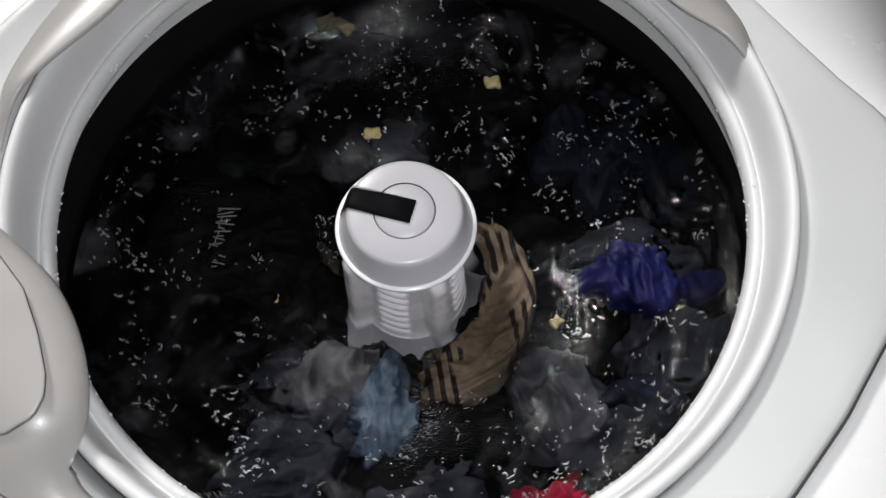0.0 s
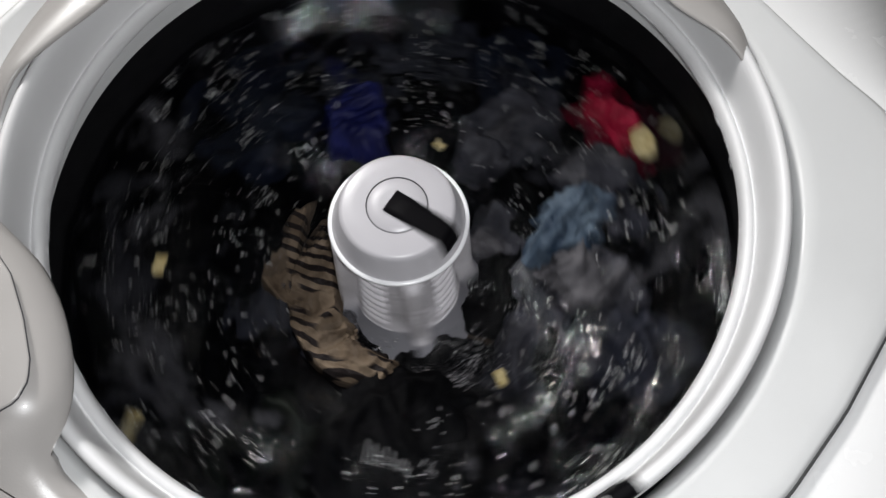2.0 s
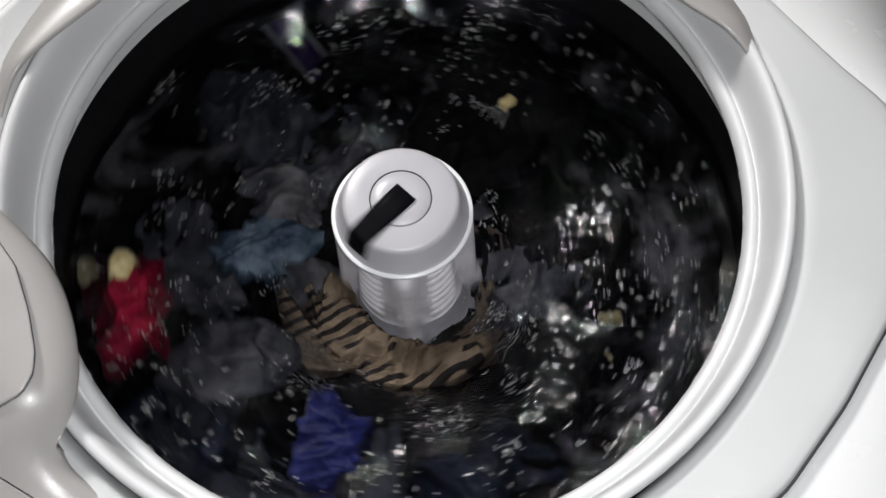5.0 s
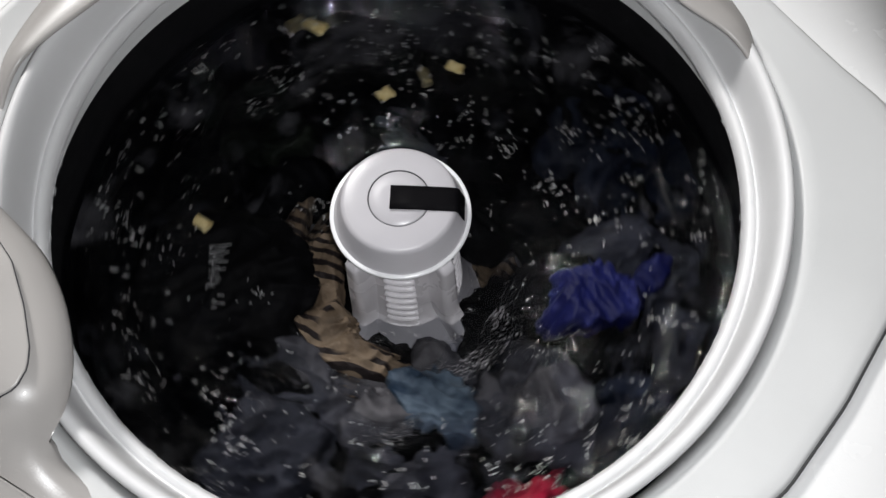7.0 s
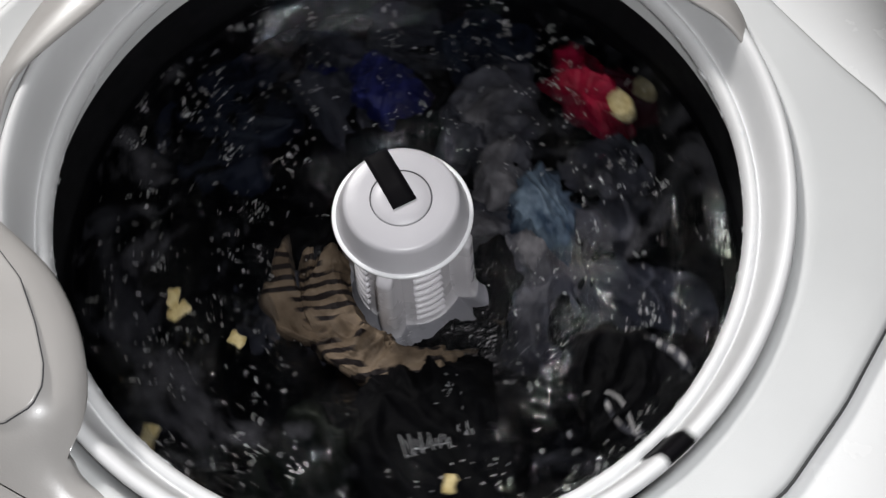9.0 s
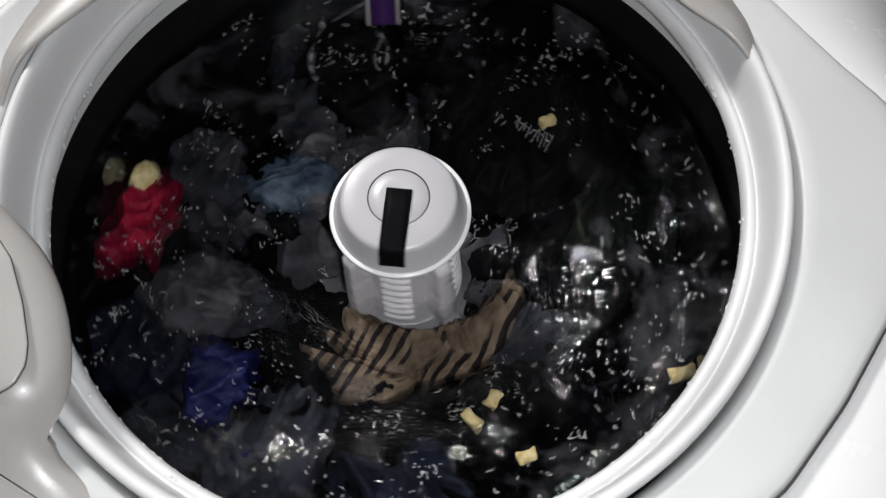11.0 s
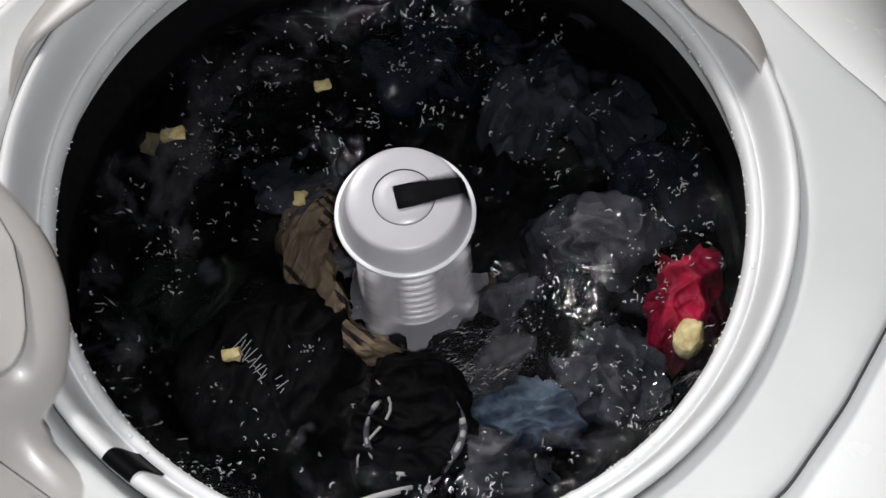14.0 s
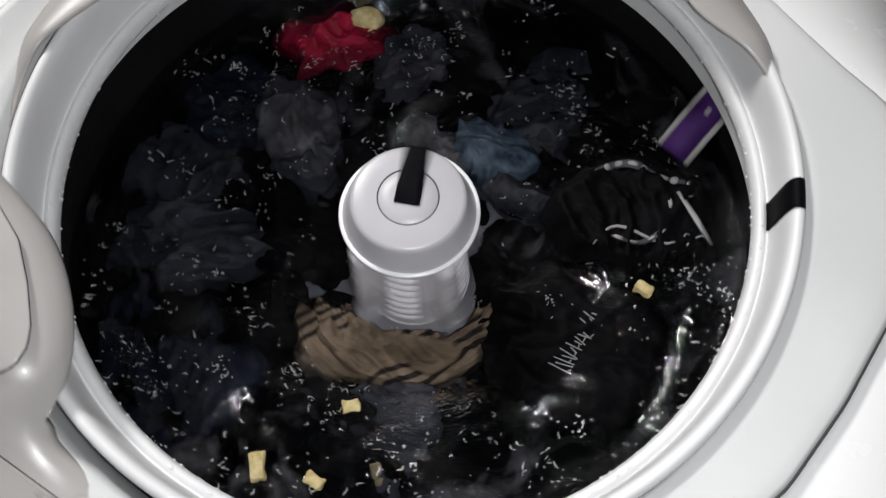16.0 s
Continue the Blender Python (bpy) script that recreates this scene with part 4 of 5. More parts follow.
def motions():
    sway = {t: along(SWAY, t) / 1000 for t in TIMES}
    behind = [(0, 93), (3.5, 98), (8.5, 94), (12.5, 115), (16, 120)]
    walk(basket, [(t, pose(sway[t], 0, H, 0, 0, along(LOAD, t) - along(behind, t))) for t in TIMES])
    walk(water, [(t, pose(sway[t], 0, H, 0, 0, along(LOAD, t))) for t in TIMES])
    for thing, anchors in LOADED:
        rows = []
        for t in TIMES:
            a = along(LOAD, t) + along(anchors, t, 1)
            r = along(anchors, t, 2)
            z = surface(r) - 0.007 + along(anchors, t, 3) + 0.003 * math.sin(2 * math.pi * t / 1.036 + anchors[0][1])
            rows.append((t, pose(sway[t] + r * math.cos(radians(a)), r * math.sin(radians(a)), H + z, 0, 0, a + along(anchors, t, 4))))
        walk(thing, rows)
    for thing, anchors in TANS:
        rows = []
        for t in TIMES:
            a, r = along(anchors, t, 1), 0.088
            rows.append((t, pose(sway[t] + r * math.cos(radians(a)), r * math.sin(radians(a)), H + surface(r) + along(anchors, t, 2), 0, 0, a + 90)))
        walk(thing, rows)
    # the dispenser rocks with the tub
    walk(dispenser, [
        (0, pose(along(SWAY, 0) / 1000 - 0.007, 0, H, 0, 0, 2.6)), (0.1, pose(along(SWAY, 0.1) / 1000 - 0.007, 0, H, 0, 0, 1.0)),
        (0.2, pose(along(SWAY, 0.2) / 1000 - 0.007, 0, H, 0, 0, 0.5)), (0.3, pose(along(SWAY, 0.3) / 1000 - 0.007, 0, H, 0, 0, 0.0)),
        (0.4, pose(along(SWAY, 0.4) / 1000 - 0.007, 0, H, 0, 0, -3.6)), (0.5, pose(along(SWAY, 0.5) / 1000 - 0.007, 0, H, 0, 0, -3.1)),
        (0.6, pose(along(SWAY, 0.6) / 1000 - 0.007, 0, H, 0, 0, 1.2)), (0.7, pose(along(SWAY, 0.7) / 1000 - 0.007, 0, H, 0, 0, 1.2)),
        (0.8, pose(along(SWAY, 0.8) / 1000 - 0.007, 0, H, 0, 0, 0.9)), (0.9, pose(along(SWAY, 0.9) / 1000 - 0.007, 0, H, 0, 0, 2.2)),
        (1, pose(along(SWAY, 1) / 1000 - 0.007, 0, H, 0, 0, 3.0)), (1.1, pose(along(SWAY, 1.1) / 1000 - 0.007, 0, H, 0, 0, 1.4)),
        (1.2, pose(along(SWAY, 1.2) / 1000 - 0.007, 0, H, 0, 0, 0.4)), (1.3, pose(along(SWAY, 1.3) / 1000 - 0.007, 0, H, 0, 0, -0.1)),
        (1.4, pose(along(SWAY, 1.4) / 1000 - 0.007, 0, H, 0, 0, -3.0)), (1.5, pose(along(SWAY, 1.5) / 1000 - 0.007, 0, H, 0, 0, -6.1)),
        (1.6, pose(along(SWAY, 1.6) / 1000 - 0.007, 0, H, 0, 0, -1.7)), (1.7, pose(along(SWAY, 1.7) / 1000 - 0.007, 0, H, 0, 0, -0.0)),
        (1.8, pose(along(SWAY, 1.8) / 1000 - 0.007, 0, H, 0, 0, -0.2)), (1.9, pose(along(SWAY, 1.9) / 1000 - 0.007, 0, H, 0, 0, -0.1)),
        (2, pose(along(SWAY, 2) / 1000 - 0.007, 0, H, 0, 0, 1.0)), (2.1, pose(along(SWAY, 2.1) / 1000 - 0.007, 0, H, 0, 0, 0.4)),
        (2.2, pose(along(SWAY, 2.2) / 1000 - 0.007, 0, H, 0, 0, -0.2)), (2.3, pose(along(SWAY, 2.3) / 1000 - 0.007, 0, H, 0, 0, -0.2)),
        (2.4, pose(along(SWAY, 2.4) / 1000 - 0.007, 0, H, 0, 0, -1.6)), (2.5, pose(along(SWAY, 2.5) / 1000 - 0.007, 0, H, 0, 0, -6.3)),
        (2.6, pose(along(SWAY, 2.6) / 1000 - 0.007, 0, H, 0, 0, -3.8)), (2.7, pose(along(SWAY, 2.7) / 1000 - 0.007, 0, H, 0, 0, -0.5)),
        (2.8, pose(along(SWAY, 2.8) / 1000 - 0.007, 0, H, 0, 0, -0.6)), (2.9, pose(along(SWAY, 2.9) / 1000 - 0.007, 0, H, 0, 0, -0.9)),
        (3, pose(along(SWAY, 3) / 1000 - 0.007, 0, H, 0, 0, -0.2)), (3.1, pose(along(SWAY, 3.1) / 1000 - 0.007, 0, H, 0, 0, 0.3)),
        (3.2, pose(along(SWAY, 3.2) / 1000 - 0.007, 0, H, 0, 0, -0.2)), (3.3, pose(along(SWAY, 3.3) / 1000 - 0.007, 0, H, 0, 0, -0.2)),
        (3.4, pose(along(SWAY, 3.4) / 1000 - 0.007, 0, H, 0, 0, -0.8)), (3.5, pose(along(SWAY, 3.5) / 1000 - 0.007, 0, H, 0, 0, -5.0)),
        (3.6, pose(along(SWAY, 3.6) / 1000 - 0.007, 0, H, 0, 0, -5.8)), (3.7, pose(along(SWAY, 3.7) / 1000 - 0.007, 0, H, 0, 0, -1.0)),
        (3.8, pose(along(SWAY, 3.8) / 1000 - 0.007, 0, H, 0, 0, 0.4)), (3.9, pose(along(SWAY, 3.9) / 1000 - 0.007, 0, H, 0, 0, 1.2)),
        (4, pose(along(SWAY, 4) / 1000 - 0.007, 0, H, 0, 0, 2.8)), (4.1, pose(along(SWAY, 4.1) / 1000 - 0.007, 0, H, 0, 0, 3.4)),
        (4.2, pose(along(SWAY, 4.2) / 1000 - 0.007, 0, H, 0, 0, 1.6)), (4.3, pose(along(SWAY, 4.3) / 1000 - 0.007, 0, H, 0, 0, 0.3)),
        (4.4, pose(along(SWAY, 4.4) / 1000 - 0.007, 0, H, 0, 0, -0.2)), (4.5, pose(along(SWAY, 4.5) / 1000 - 0.007, 0, H, 0, 0, -2.8)),
        (4.6, pose(along(SWAY, 4.6) / 1000 - 0.007, 0, H, 0, 0, -6.6)), (4.7, pose(along(SWAY, 4.7) / 1000 - 0.007, 0, H, 0, 0, -2.4)),
        (4.8, pose(along(SWAY, 4.8) / 1000 - 0.007, 0, H, 0, 0, -0.1)), (4.9, pose(along(SWAY, 4.9) / 1000 - 0.007, 0, H, 0, 0, 0.1)),
        (5, pose(along(SWAY, 5) / 1000 - 0.007, 0, H, 0, 0, 0.9)), (5.1, pose(along(SWAY, 5.1) / 1000 - 0.007, 0, H, 0, 0, 2.4)),
        (5.2, pose(along(SWAY, 5.2) / 1000 - 0.007, 0, H, 0, 0, 1.7)), (5.3, pose(along(SWAY, 5.3) / 1000 - 0.007, 0, H, 0, 0, 0.3)),
        (5.4, pose(along(SWAY, 5.4) / 1000 - 0.007, 0, H, 0, 0, -0.0)), (5.5, pose(along(SWAY, 5.5) / 1000 - 0.007, 0, H, 0, 0, -1.3)),
        (5.6, pose(along(SWAY, 5.6) / 1000 - 0.007, 0, H, 0, 0, -6.0)), (5.7, pose(along(SWAY, 5.7) / 1000 - 0.007, 0, H, 0, 0, -4.3)),
        (5.8, pose(along(SWAY, 5.8) / 1000 - 0.007, 0, H, 0, 0, -0.5)), (5.9, pose(along(SWAY, 5.9) / 1000 - 0.007, 0, H, 0, 0, 0.0)),
        (6, pose(along(SWAY, 6) / 1000 - 0.007, 0, H, 0, 0, 0.5)), (6.1, pose(along(SWAY, 6.1) / 1000 - 0.007, 0, H, 0, 0, 2.0)),
        (6.2, pose(along(SWAY, 6.2) / 1000 - 0.007, 0, H, 0, 0, 2.6)), (6.3, pose(along(SWAY, 6.3) / 1000 - 0.007, 0, H, 0, 0, 1.7)),
        (6.4, pose(along(SWAY, 6.4) / 1000 - 0.007, 0, H, 0, 0, 2.2)), (6.5, pose(along(SWAY, 6.5) / 1000 - 0.007, 0, H, 0, 0, 2.1)),
        (6.6, pose(along(SWAY, 6.6) / 1000 - 0.007, 0, H, 0, 0, -2.8)), (6.7, pose(along(SWAY, 6.7) / 1000 - 0.007, 0, H, 0, 0, -5.4)),
        (6.8, pose(along(SWAY, 6.8) / 1000 - 0.007, 0, H, 0, 0, -1.2)), (6.9, pose(along(SWAY, 6.9) / 1000 - 0.007, 0, H, 0, 0, -0.1)),
        (7, pose(along(SWAY, 7) / 1000 - 0.007, 0, H, 0, 0, 0.0)), (7.1, pose(along(SWAY, 7.1) / 1000 - 0.007, 0, H, 0, 0, 1.3)),
        (7.2, pose(along(SWAY, 7.2) / 1000 - 0.007, 0, H, 0, 0, 2.8)), (7.3, pose(along(SWAY, 7.3) / 1000 - 0.007, 0, H, 0, 0, 2.4)),
        (7.4, pose(along(SWAY, 7.4) / 1000 - 0.007, 0, H, 0, 0, 2.6)), (7.5, pose(along(SWAY, 7.5) / 1000 - 0.007, 0, H, 0, 0, 3.0)),
        (7.6, pose(along(SWAY, 7.6) / 1000 - 0.007, 0, H, 0, 0, -0.6)), (7.7, pose(along(SWAY, 7.7) / 1000 - 0.007, 0, H, 0, 0, -5.7)),
        (7.8, pose(along(SWAY, 7.8) / 1000 - 0.007, 0, H, 0, 0, -2.2)), (7.9, pose(along(SWAY, 7.9) / 1000 - 0.007, 0, H, 0, 0, 1.1)),
        (8, pose(along(SWAY, 8) / 1000 - 0.007, 0, H, 0, 0, 1.8)), (8.1, pose(along(SWAY, 8.1) / 1000 - 0.007, 0, H, 0, 0, 2.1)),
        (8.2, pose(along(SWAY, 8.2) / 1000 - 0.007, 0, H, 0, 0, 3.1)), (8.3, pose(along(SWAY, 8.3) / 1000 - 0.007, 0, H, 0, 0, 2.6)),
        (8.4, pose(along(SWAY, 8.4) / 1000 - 0.007, 0, H, 0, 0, 1.6)), (8.5, pose(along(SWAY, 8.5) / 1000 - 0.007, 0, H, 0, 0, 1.5)),
        (8.6, pose(along(SWAY, 8.6) / 1000 - 0.007, 0, H, 0, 0, -0.2)), (8.7, pose(along(SWAY, 8.7) / 1000 - 0.007, 0, H, 0, 0, -5.0)),
        (8.8, pose(along(SWAY, 8.8) / 1000 - 0.007, 0, H, 0, 0, -4.0)), (8.9, pose(along(SWAY, 8.9) / 1000 - 0.007, 0, H, 0, 0, 1.4)),
        (9, pose(along(SWAY, 9) / 1000 - 0.007, 0, H, 0, 0, 3.0)), (9.1, pose(along(SWAY, 9.1) / 1000 - 0.007, 0, H, 0, 0, 2.7)),
        (9.2, pose(along(SWAY, 9.2) / 1000 - 0.007, 0, H, 0, 0, 2.9)), (9.3, pose(along(SWAY, 9.3) / 1000 - 0.007, 0, H, 0, 0, 2.7)),
        (9.4, pose(along(SWAY, 9.4) / 1000 - 0.007, 0, H, 0, 0, 0.9)), (9.5, pose(along(SWAY, 9.5) / 1000 - 0.007, 0, H, 0, 0, 0.1)),
        (9.6, pose(along(SWAY, 9.6) / 1000 - 0.007, 0, H, 0, 0, -0.3)), (9.7, pose(along(SWAY, 9.7) / 1000 - 0.007, 0, H, 0, 0, -3.8)),
        (9.8, pose(along(SWAY, 9.8) / 1000 - 0.007, 0, H, 0, 0, -6.4)), (9.9, pose(along(SWAY, 9.9) / 1000 - 0.007, 0, H, 0, 0, -1.7)),
        (10, pose(along(SWAY, 10) / 1000 - 0.007, 0, H, 0, 0, -0.1)), (10.1, pose(along(SWAY, 10.1) / 1000 - 0.007, 0, H, 0, 0, 0.2)),
        (10.2, pose(along(SWAY, 10.2) / 1000 - 0.007, 0, H, 0, 0, 1.2)), (10.3, pose(along(SWAY, 10.3) / 1000 - 0.007, 0, H, 0, 0, 2.5)),
        (10.4, pose(along(SWAY, 10.4) / 1000 - 0.007, 0, H, 0, 0, 1.4)), (10.5, pose(along(SWAY, 10.5) / 1000 - 0.007, 0, H, 0, 0, 0.2)),
        (10.6, pose(along(SWAY, 10.6) / 1000 - 0.007, 0, H, 0, 0, -0.1)), (10.7, pose(along(SWAY, 10.7) / 1000 - 0.007, 0, H, 0, 0, -1.9)),
        (10.8, pose(along(SWAY, 10.8) / 1000 - 0.007, 0, H, 0, 0, -6.5)), (10.9, pose(along(SWAY, 10.9) / 1000 - 0.007, 0, H, 0, 0, -3.4)),
        (11, pose(along(SWAY, 11) / 1000 - 0.007, 0, H, 0, 0, -0.3)), (11.1, pose(along(SWAY, 11.1) / 1000 - 0.007, 0, H, 0, 0, 0.1)),
        (11.2, pose(along(SWAY, 11.2) / 1000 - 0.007, 0, H, 0, 0, 0.8)), (11.3, pose(along(SWAY, 11.3) / 1000 - 0.007, 0, H, 0, 0, 2.6)),
        (11.4, pose(along(SWAY, 11.4) / 1000 - 0.007, 0, H, 0, 0, 2.8)), (11.5, pose(along(SWAY, 11.5) / 1000 - 0.007, 0, H, 0, 0, 1.5)),
        (11.6, pose(along(SWAY, 11.6) / 1000 - 0.007, 0, H, 0, 0, 0.8)), (11.7, pose(along(SWAY, 11.7) / 1000 - 0.007, 0, H, 0, 0, -0.5)),
        (11.8, pose(along(SWAY, 11.8) / 1000 - 0.007, 0, H, 0, 0, -5.0)), (11.9, pose(along(SWAY, 11.9) / 1000 - 0.007, 0, H, 0, 0, -5.1)),
        (12, pose(along(SWAY, 12) / 1000 - 0.007, 0, H, 0, 0, -0.5)), (12.1, pose(along(SWAY, 12.1) / 1000 - 0.007, 0, H, 0, 0, 0.4)),
        (12.2, pose(along(SWAY, 12.2) / 1000 - 0.007, 0, H, 0, 0, 0.6)), (12.3, pose(along(SWAY, 12.3) / 1000 - 0.007, 0, H, 0, 0, 2.3)),
        (12.4, pose(along(SWAY, 12.4) / 1000 - 0.007, 0, H, 0, 0, 3.8)), (12.5, pose(along(SWAY, 12.5) / 1000 - 0.007, 0, H, 0, 0, 2.7)),
        (12.6, pose(along(SWAY, 12.6) / 1000 - 0.007, 0, H, 0, 0, 1.4)), (12.7, pose(along(SWAY, 12.7) / 1000 - 0.007, 0, H, 0, 0, 0.3)),
        (12.8, pose(along(SWAY, 12.8) / 1000 - 0.007, 0, H, 0, 0, -3.0)), (12.9, pose(along(SWAY, 12.9) / 1000 - 0.007, 0, H, 0, 0, -6.3)),
        (13, pose(along(SWAY, 13) / 1000 - 0.007, 0, H, 0, 0, -1.8)), (13.1, pose(along(SWAY, 13.1) / 1000 - 0.007, 0, H, 0, 0, 0.1)),
        (13.2, pose(along(SWAY, 13.2) / 1000 - 0.007, 0, H, 0, 0, 0.3)), (13.3, pose(along(SWAY, 13.3) / 1000 - 0.007, 0, H, 0, 0, 1.3)),
        (13.4, pose(along(SWAY, 13.4) / 1000 - 0.007, 0, H, 0, 0, 2.9)), (13.5, pose(along(SWAY, 13.5) / 1000 - 0.007, 0, H, 0, 0, 2.2)),
        (13.6, pose(along(SWAY, 13.6) / 1000 - 0.007, 0, H, 0, 0, 0.8)), (13.7, pose(along(SWAY, 13.7) / 1000 - 0.007, 0, H, 0, 0, 0.3)),
        (13.8, pose(along(SWAY, 13.8) / 1000 - 0.007, 0, H, 0, 0, -1.2)), (13.9, pose(along(SWAY, 13.9) / 1000 - 0.007, 0, H, 0, 0, -5.5)),
        (14, pose(along(SWAY, 14) / 1000 - 0.007, 0, H, 0, 0, -2.9)), (14.1, pose(along(SWAY, 14.1) / 1000 - 0.007, 0, H, 0, 0, 0.6)),
        (14.2, pose(along(SWAY, 14.2) / 1000 - 0.007, 0, H, 0, 0, 0.5)), (14.3, pose(along(SWAY, 14.3) / 1000 - 0.007, 0, H, 0, 0, 0.7)),
        (14.4, pose(along(SWAY, 14.4) / 1000 - 0.007, 0, H, 0, 0, 2.0)), (14.5, pose(along(SWAY, 14.5) / 1000 - 0.007, 0, H, 0, 0, 2.0)),
        (14.6, pose(along(SWAY, 14.6) / 1000 - 0.007, 0, H, 0, 0, 0.6)), (14.7, pose(along(SWAY, 14.7) / 1000 - 0.007, 0, H, 0, 0, 0.3)),
        (14.8, pose(along(SWAY, 14.8) / 1000 - 0.007, 0, H, 0, 0, 0.2)), (14.9, pose(along(SWAY, 14.9) / 1000 - 0.007, 0, H, 0, 0, -3.1)),
        (15, pose(along(SWAY, 15) / 1000 - 0.007, 0, H, 0, 0, -3.7)), (15.1, pose(along(SWAY, 15.1) / 1000 - 0.007, 0, H, 0, 0, 0.8)),
        (15.2, pose(along(SWAY, 15.2) / 1000 - 0.007, 0, H, 0, 0, 1.1)), (15.3, pose(along(SWAY, 15.3) / 1000 - 0.007, 0, H, 0, 0, 0.8)),
        (15.4, pose(along(SWAY, 15.4) / 1000 - 0.007, 0, H, 0, 0, 1.9)), (15.5, pose(along(SWAY, 15.5) / 1000 - 0.007, 0, H, 0, 0, 3.0)),
        (15.6, pose(along(SWAY, 15.6) / 1000 - 0.007, 0, H, 0, 0, 1.6)), (15.7, pose(along(SWAY, 15.7) / 1000 - 0.007, 0, H, 0, 0, 0.8)),
        (15.8, pose(along(SWAY, 15.8) / 1000 - 0.007, 0, H, 0, 0, 1.5)), (15.9, pose(along(SWAY, 15.9) / 1000 - 0.007, 0, H, 0, 0, -0.2)),
        (16, pose(along(SWAY, 16) / 1000 - 0.007, 0, H, 0, 0, -3.4)),
    ])
    walk(agitator, [
        (0, pose(along(SWAY, 0) / 1000, 0, H, 0, 0, 164)), (0.1, pose(along(SWAY, 0.1) / 1000, 0, H, 0, 0, 139)),
        (0.2, pose(along(SWAY, 0.2) / 1000, 0, H, 0, 0, 134)), (0.3, pose(along(SWAY, 0.3) / 1000, 0, H, 0, 0, 167)),
        (0.4, pose(along(SWAY, 0.4) / 1000, 0, H, 0, 0, 248)), (0.5, pose(along(SWAY, 0.5) / 1000, 0, H, 0, 0, 306)),
        (0.6, pose(along(SWAY, 0.6) / 1000, 0, H, 0, 0, 350)), (0.7, pose(along(SWAY, 0.7) / 1000, 0, H, 0, 0, 364)),
        (0.8, pose(along(SWAY, 0.8) / 1000, 0, H, 0, 0, 350)), (0.9, pose(along(SWAY, 0.9) / 1000, 0, H, 0, 0, 316)),
        (1, pose(along(SWAY, 1) / 1000, 0, H, 0, 0, 254)), (1.1, pose(along(SWAY, 1.1) / 1000, 0, H, 0, 0, 203)),
        (1.2, pose(along(SWAY, 1.2) / 1000, 0, H, 0, 0, 186)), (1.3, pose(along(SWAY, 1.3) / 1000, 0, H, 0, 0, 192)),
        (1.4, pose(along(SWAY, 1.4) / 1000, 0, H, 0, 0, 245)), (1.5, pose(along(SWAY, 1.5) / 1000, 0, H, 0, 0, 311)),
        (1.6, pose(along(SWAY, 1.6) / 1000, 0, H, 0, 0, 381)), (1.7, pose(along(SWAY, 1.7) / 1000, 0, H, 0, 0, 417)),
        (1.8, pose(along(SWAY, 1.8) / 1000, 0, H, 0, 0, 424)), (1.9, pose(along(SWAY, 1.9) / 1000, 0, H, 0, 0, 394)),
        (2, pose(along(SWAY, 2) / 1000, 0, H, 0, 0, 327)), (2.1, pose(along(SWAY, 2.1) / 1000, 0, H, 0, 0, 270)),
        (2.2, pose(along(SWAY, 2.2) / 1000, 0, H, 0, 0, 252)), (2.3, pose(along(SWAY, 2.3) / 1000, 0, H, 0, 0, 249)),
        (2.4, pose(along(SWAY, 2.4) / 1000, 0, H, 0, 0, 278)), (2.5, pose(along(SWAY, 2.5) / 1000, 0, H, 0, 0, 352)),
        (2.6, pose(along(SWAY, 2.6) / 1000, 0, H, 0, 0, 419)), (2.7, pose(along(SWAY, 2.7) / 1000, 0, H, 0, 0, 464)),
        (2.8, pose(along(SWAY, 2.8) / 1000, 0, H, 0, 0, 482)), (2.9, pose(along(SWAY, 2.9) / 1000, 0, H, 0, 0, 466)),
        (3, pose(along(SWAY, 3) / 1000, 0, H, 0, 0, 414)), (3.1, pose(along(SWAY, 3.1) / 1000, 0, H, 0, 0, 344)),
        (3.2, pose(along(SWAY, 3.2) / 1000, 0, H, 0, 0, 310)), (3.3, pose(along(SWAY, 3.3) / 1000, 0, H, 0, 0, 300)),
        (3.4, pose(along(SWAY, 3.4) / 1000, 0, H, 0, 0, 318)), (3.5, pose(along(SWAY, 3.5) / 1000, 0, H, 0, 0, 384)),
        (3.6, pose(along(SWAY, 3.6) / 1000, 0, H, 0, 0, 456)), (3.7, pose(along(SWAY, 3.7) / 1000, 0, H, 0, 0, 521)),
        (3.8, pose(along(SWAY, 3.8) / 1000, 0, H, 0, 0, 543)), (3.9, pose(along(SWAY, 3.9) / 1000, 0, H, 0, 0, 543)),
        (4, pose(along(SWAY, 4) / 1000, 0, H, 0, 0, 504)), (4.1, pose(along(SWAY, 4.1) / 1000, 0, H, 0, 0, 441)),
        (4.2, pose(along(SWAY, 4.2) / 1000, 0, H, 0, 0, 385)), (4.3, pose(along(SWAY, 4.3) / 1000, 0, H, 0, 0, 364)),
        (4.4, pose(along(SWAY, 4.4) / 1000, 0, H, 0, 0, 384)), (4.5, pose(along(SWAY, 4.5) / 1000, 0, H, 0, 0, 441)),
        (4.6, pose(along(SWAY, 4.6) / 1000, 0, H, 0, 0, 516)), (4.7, pose(along(SWAY, 4.7) / 1000, 0, H, 0, 0, 585)),
        (4.8, pose(along(SWAY, 4.8) / 1000, 0, H, 0, 0, 625)), (4.9, pose(along(SWAY, 4.9) / 1000, 0, H, 0, 0, 625)),
        (5, pose(along(SWAY, 5) / 1000, 0, H, 0, 0, 586)), (5.1, pose(along(SWAY, 5.1) / 1000, 0, H, 0, 0, 524)),
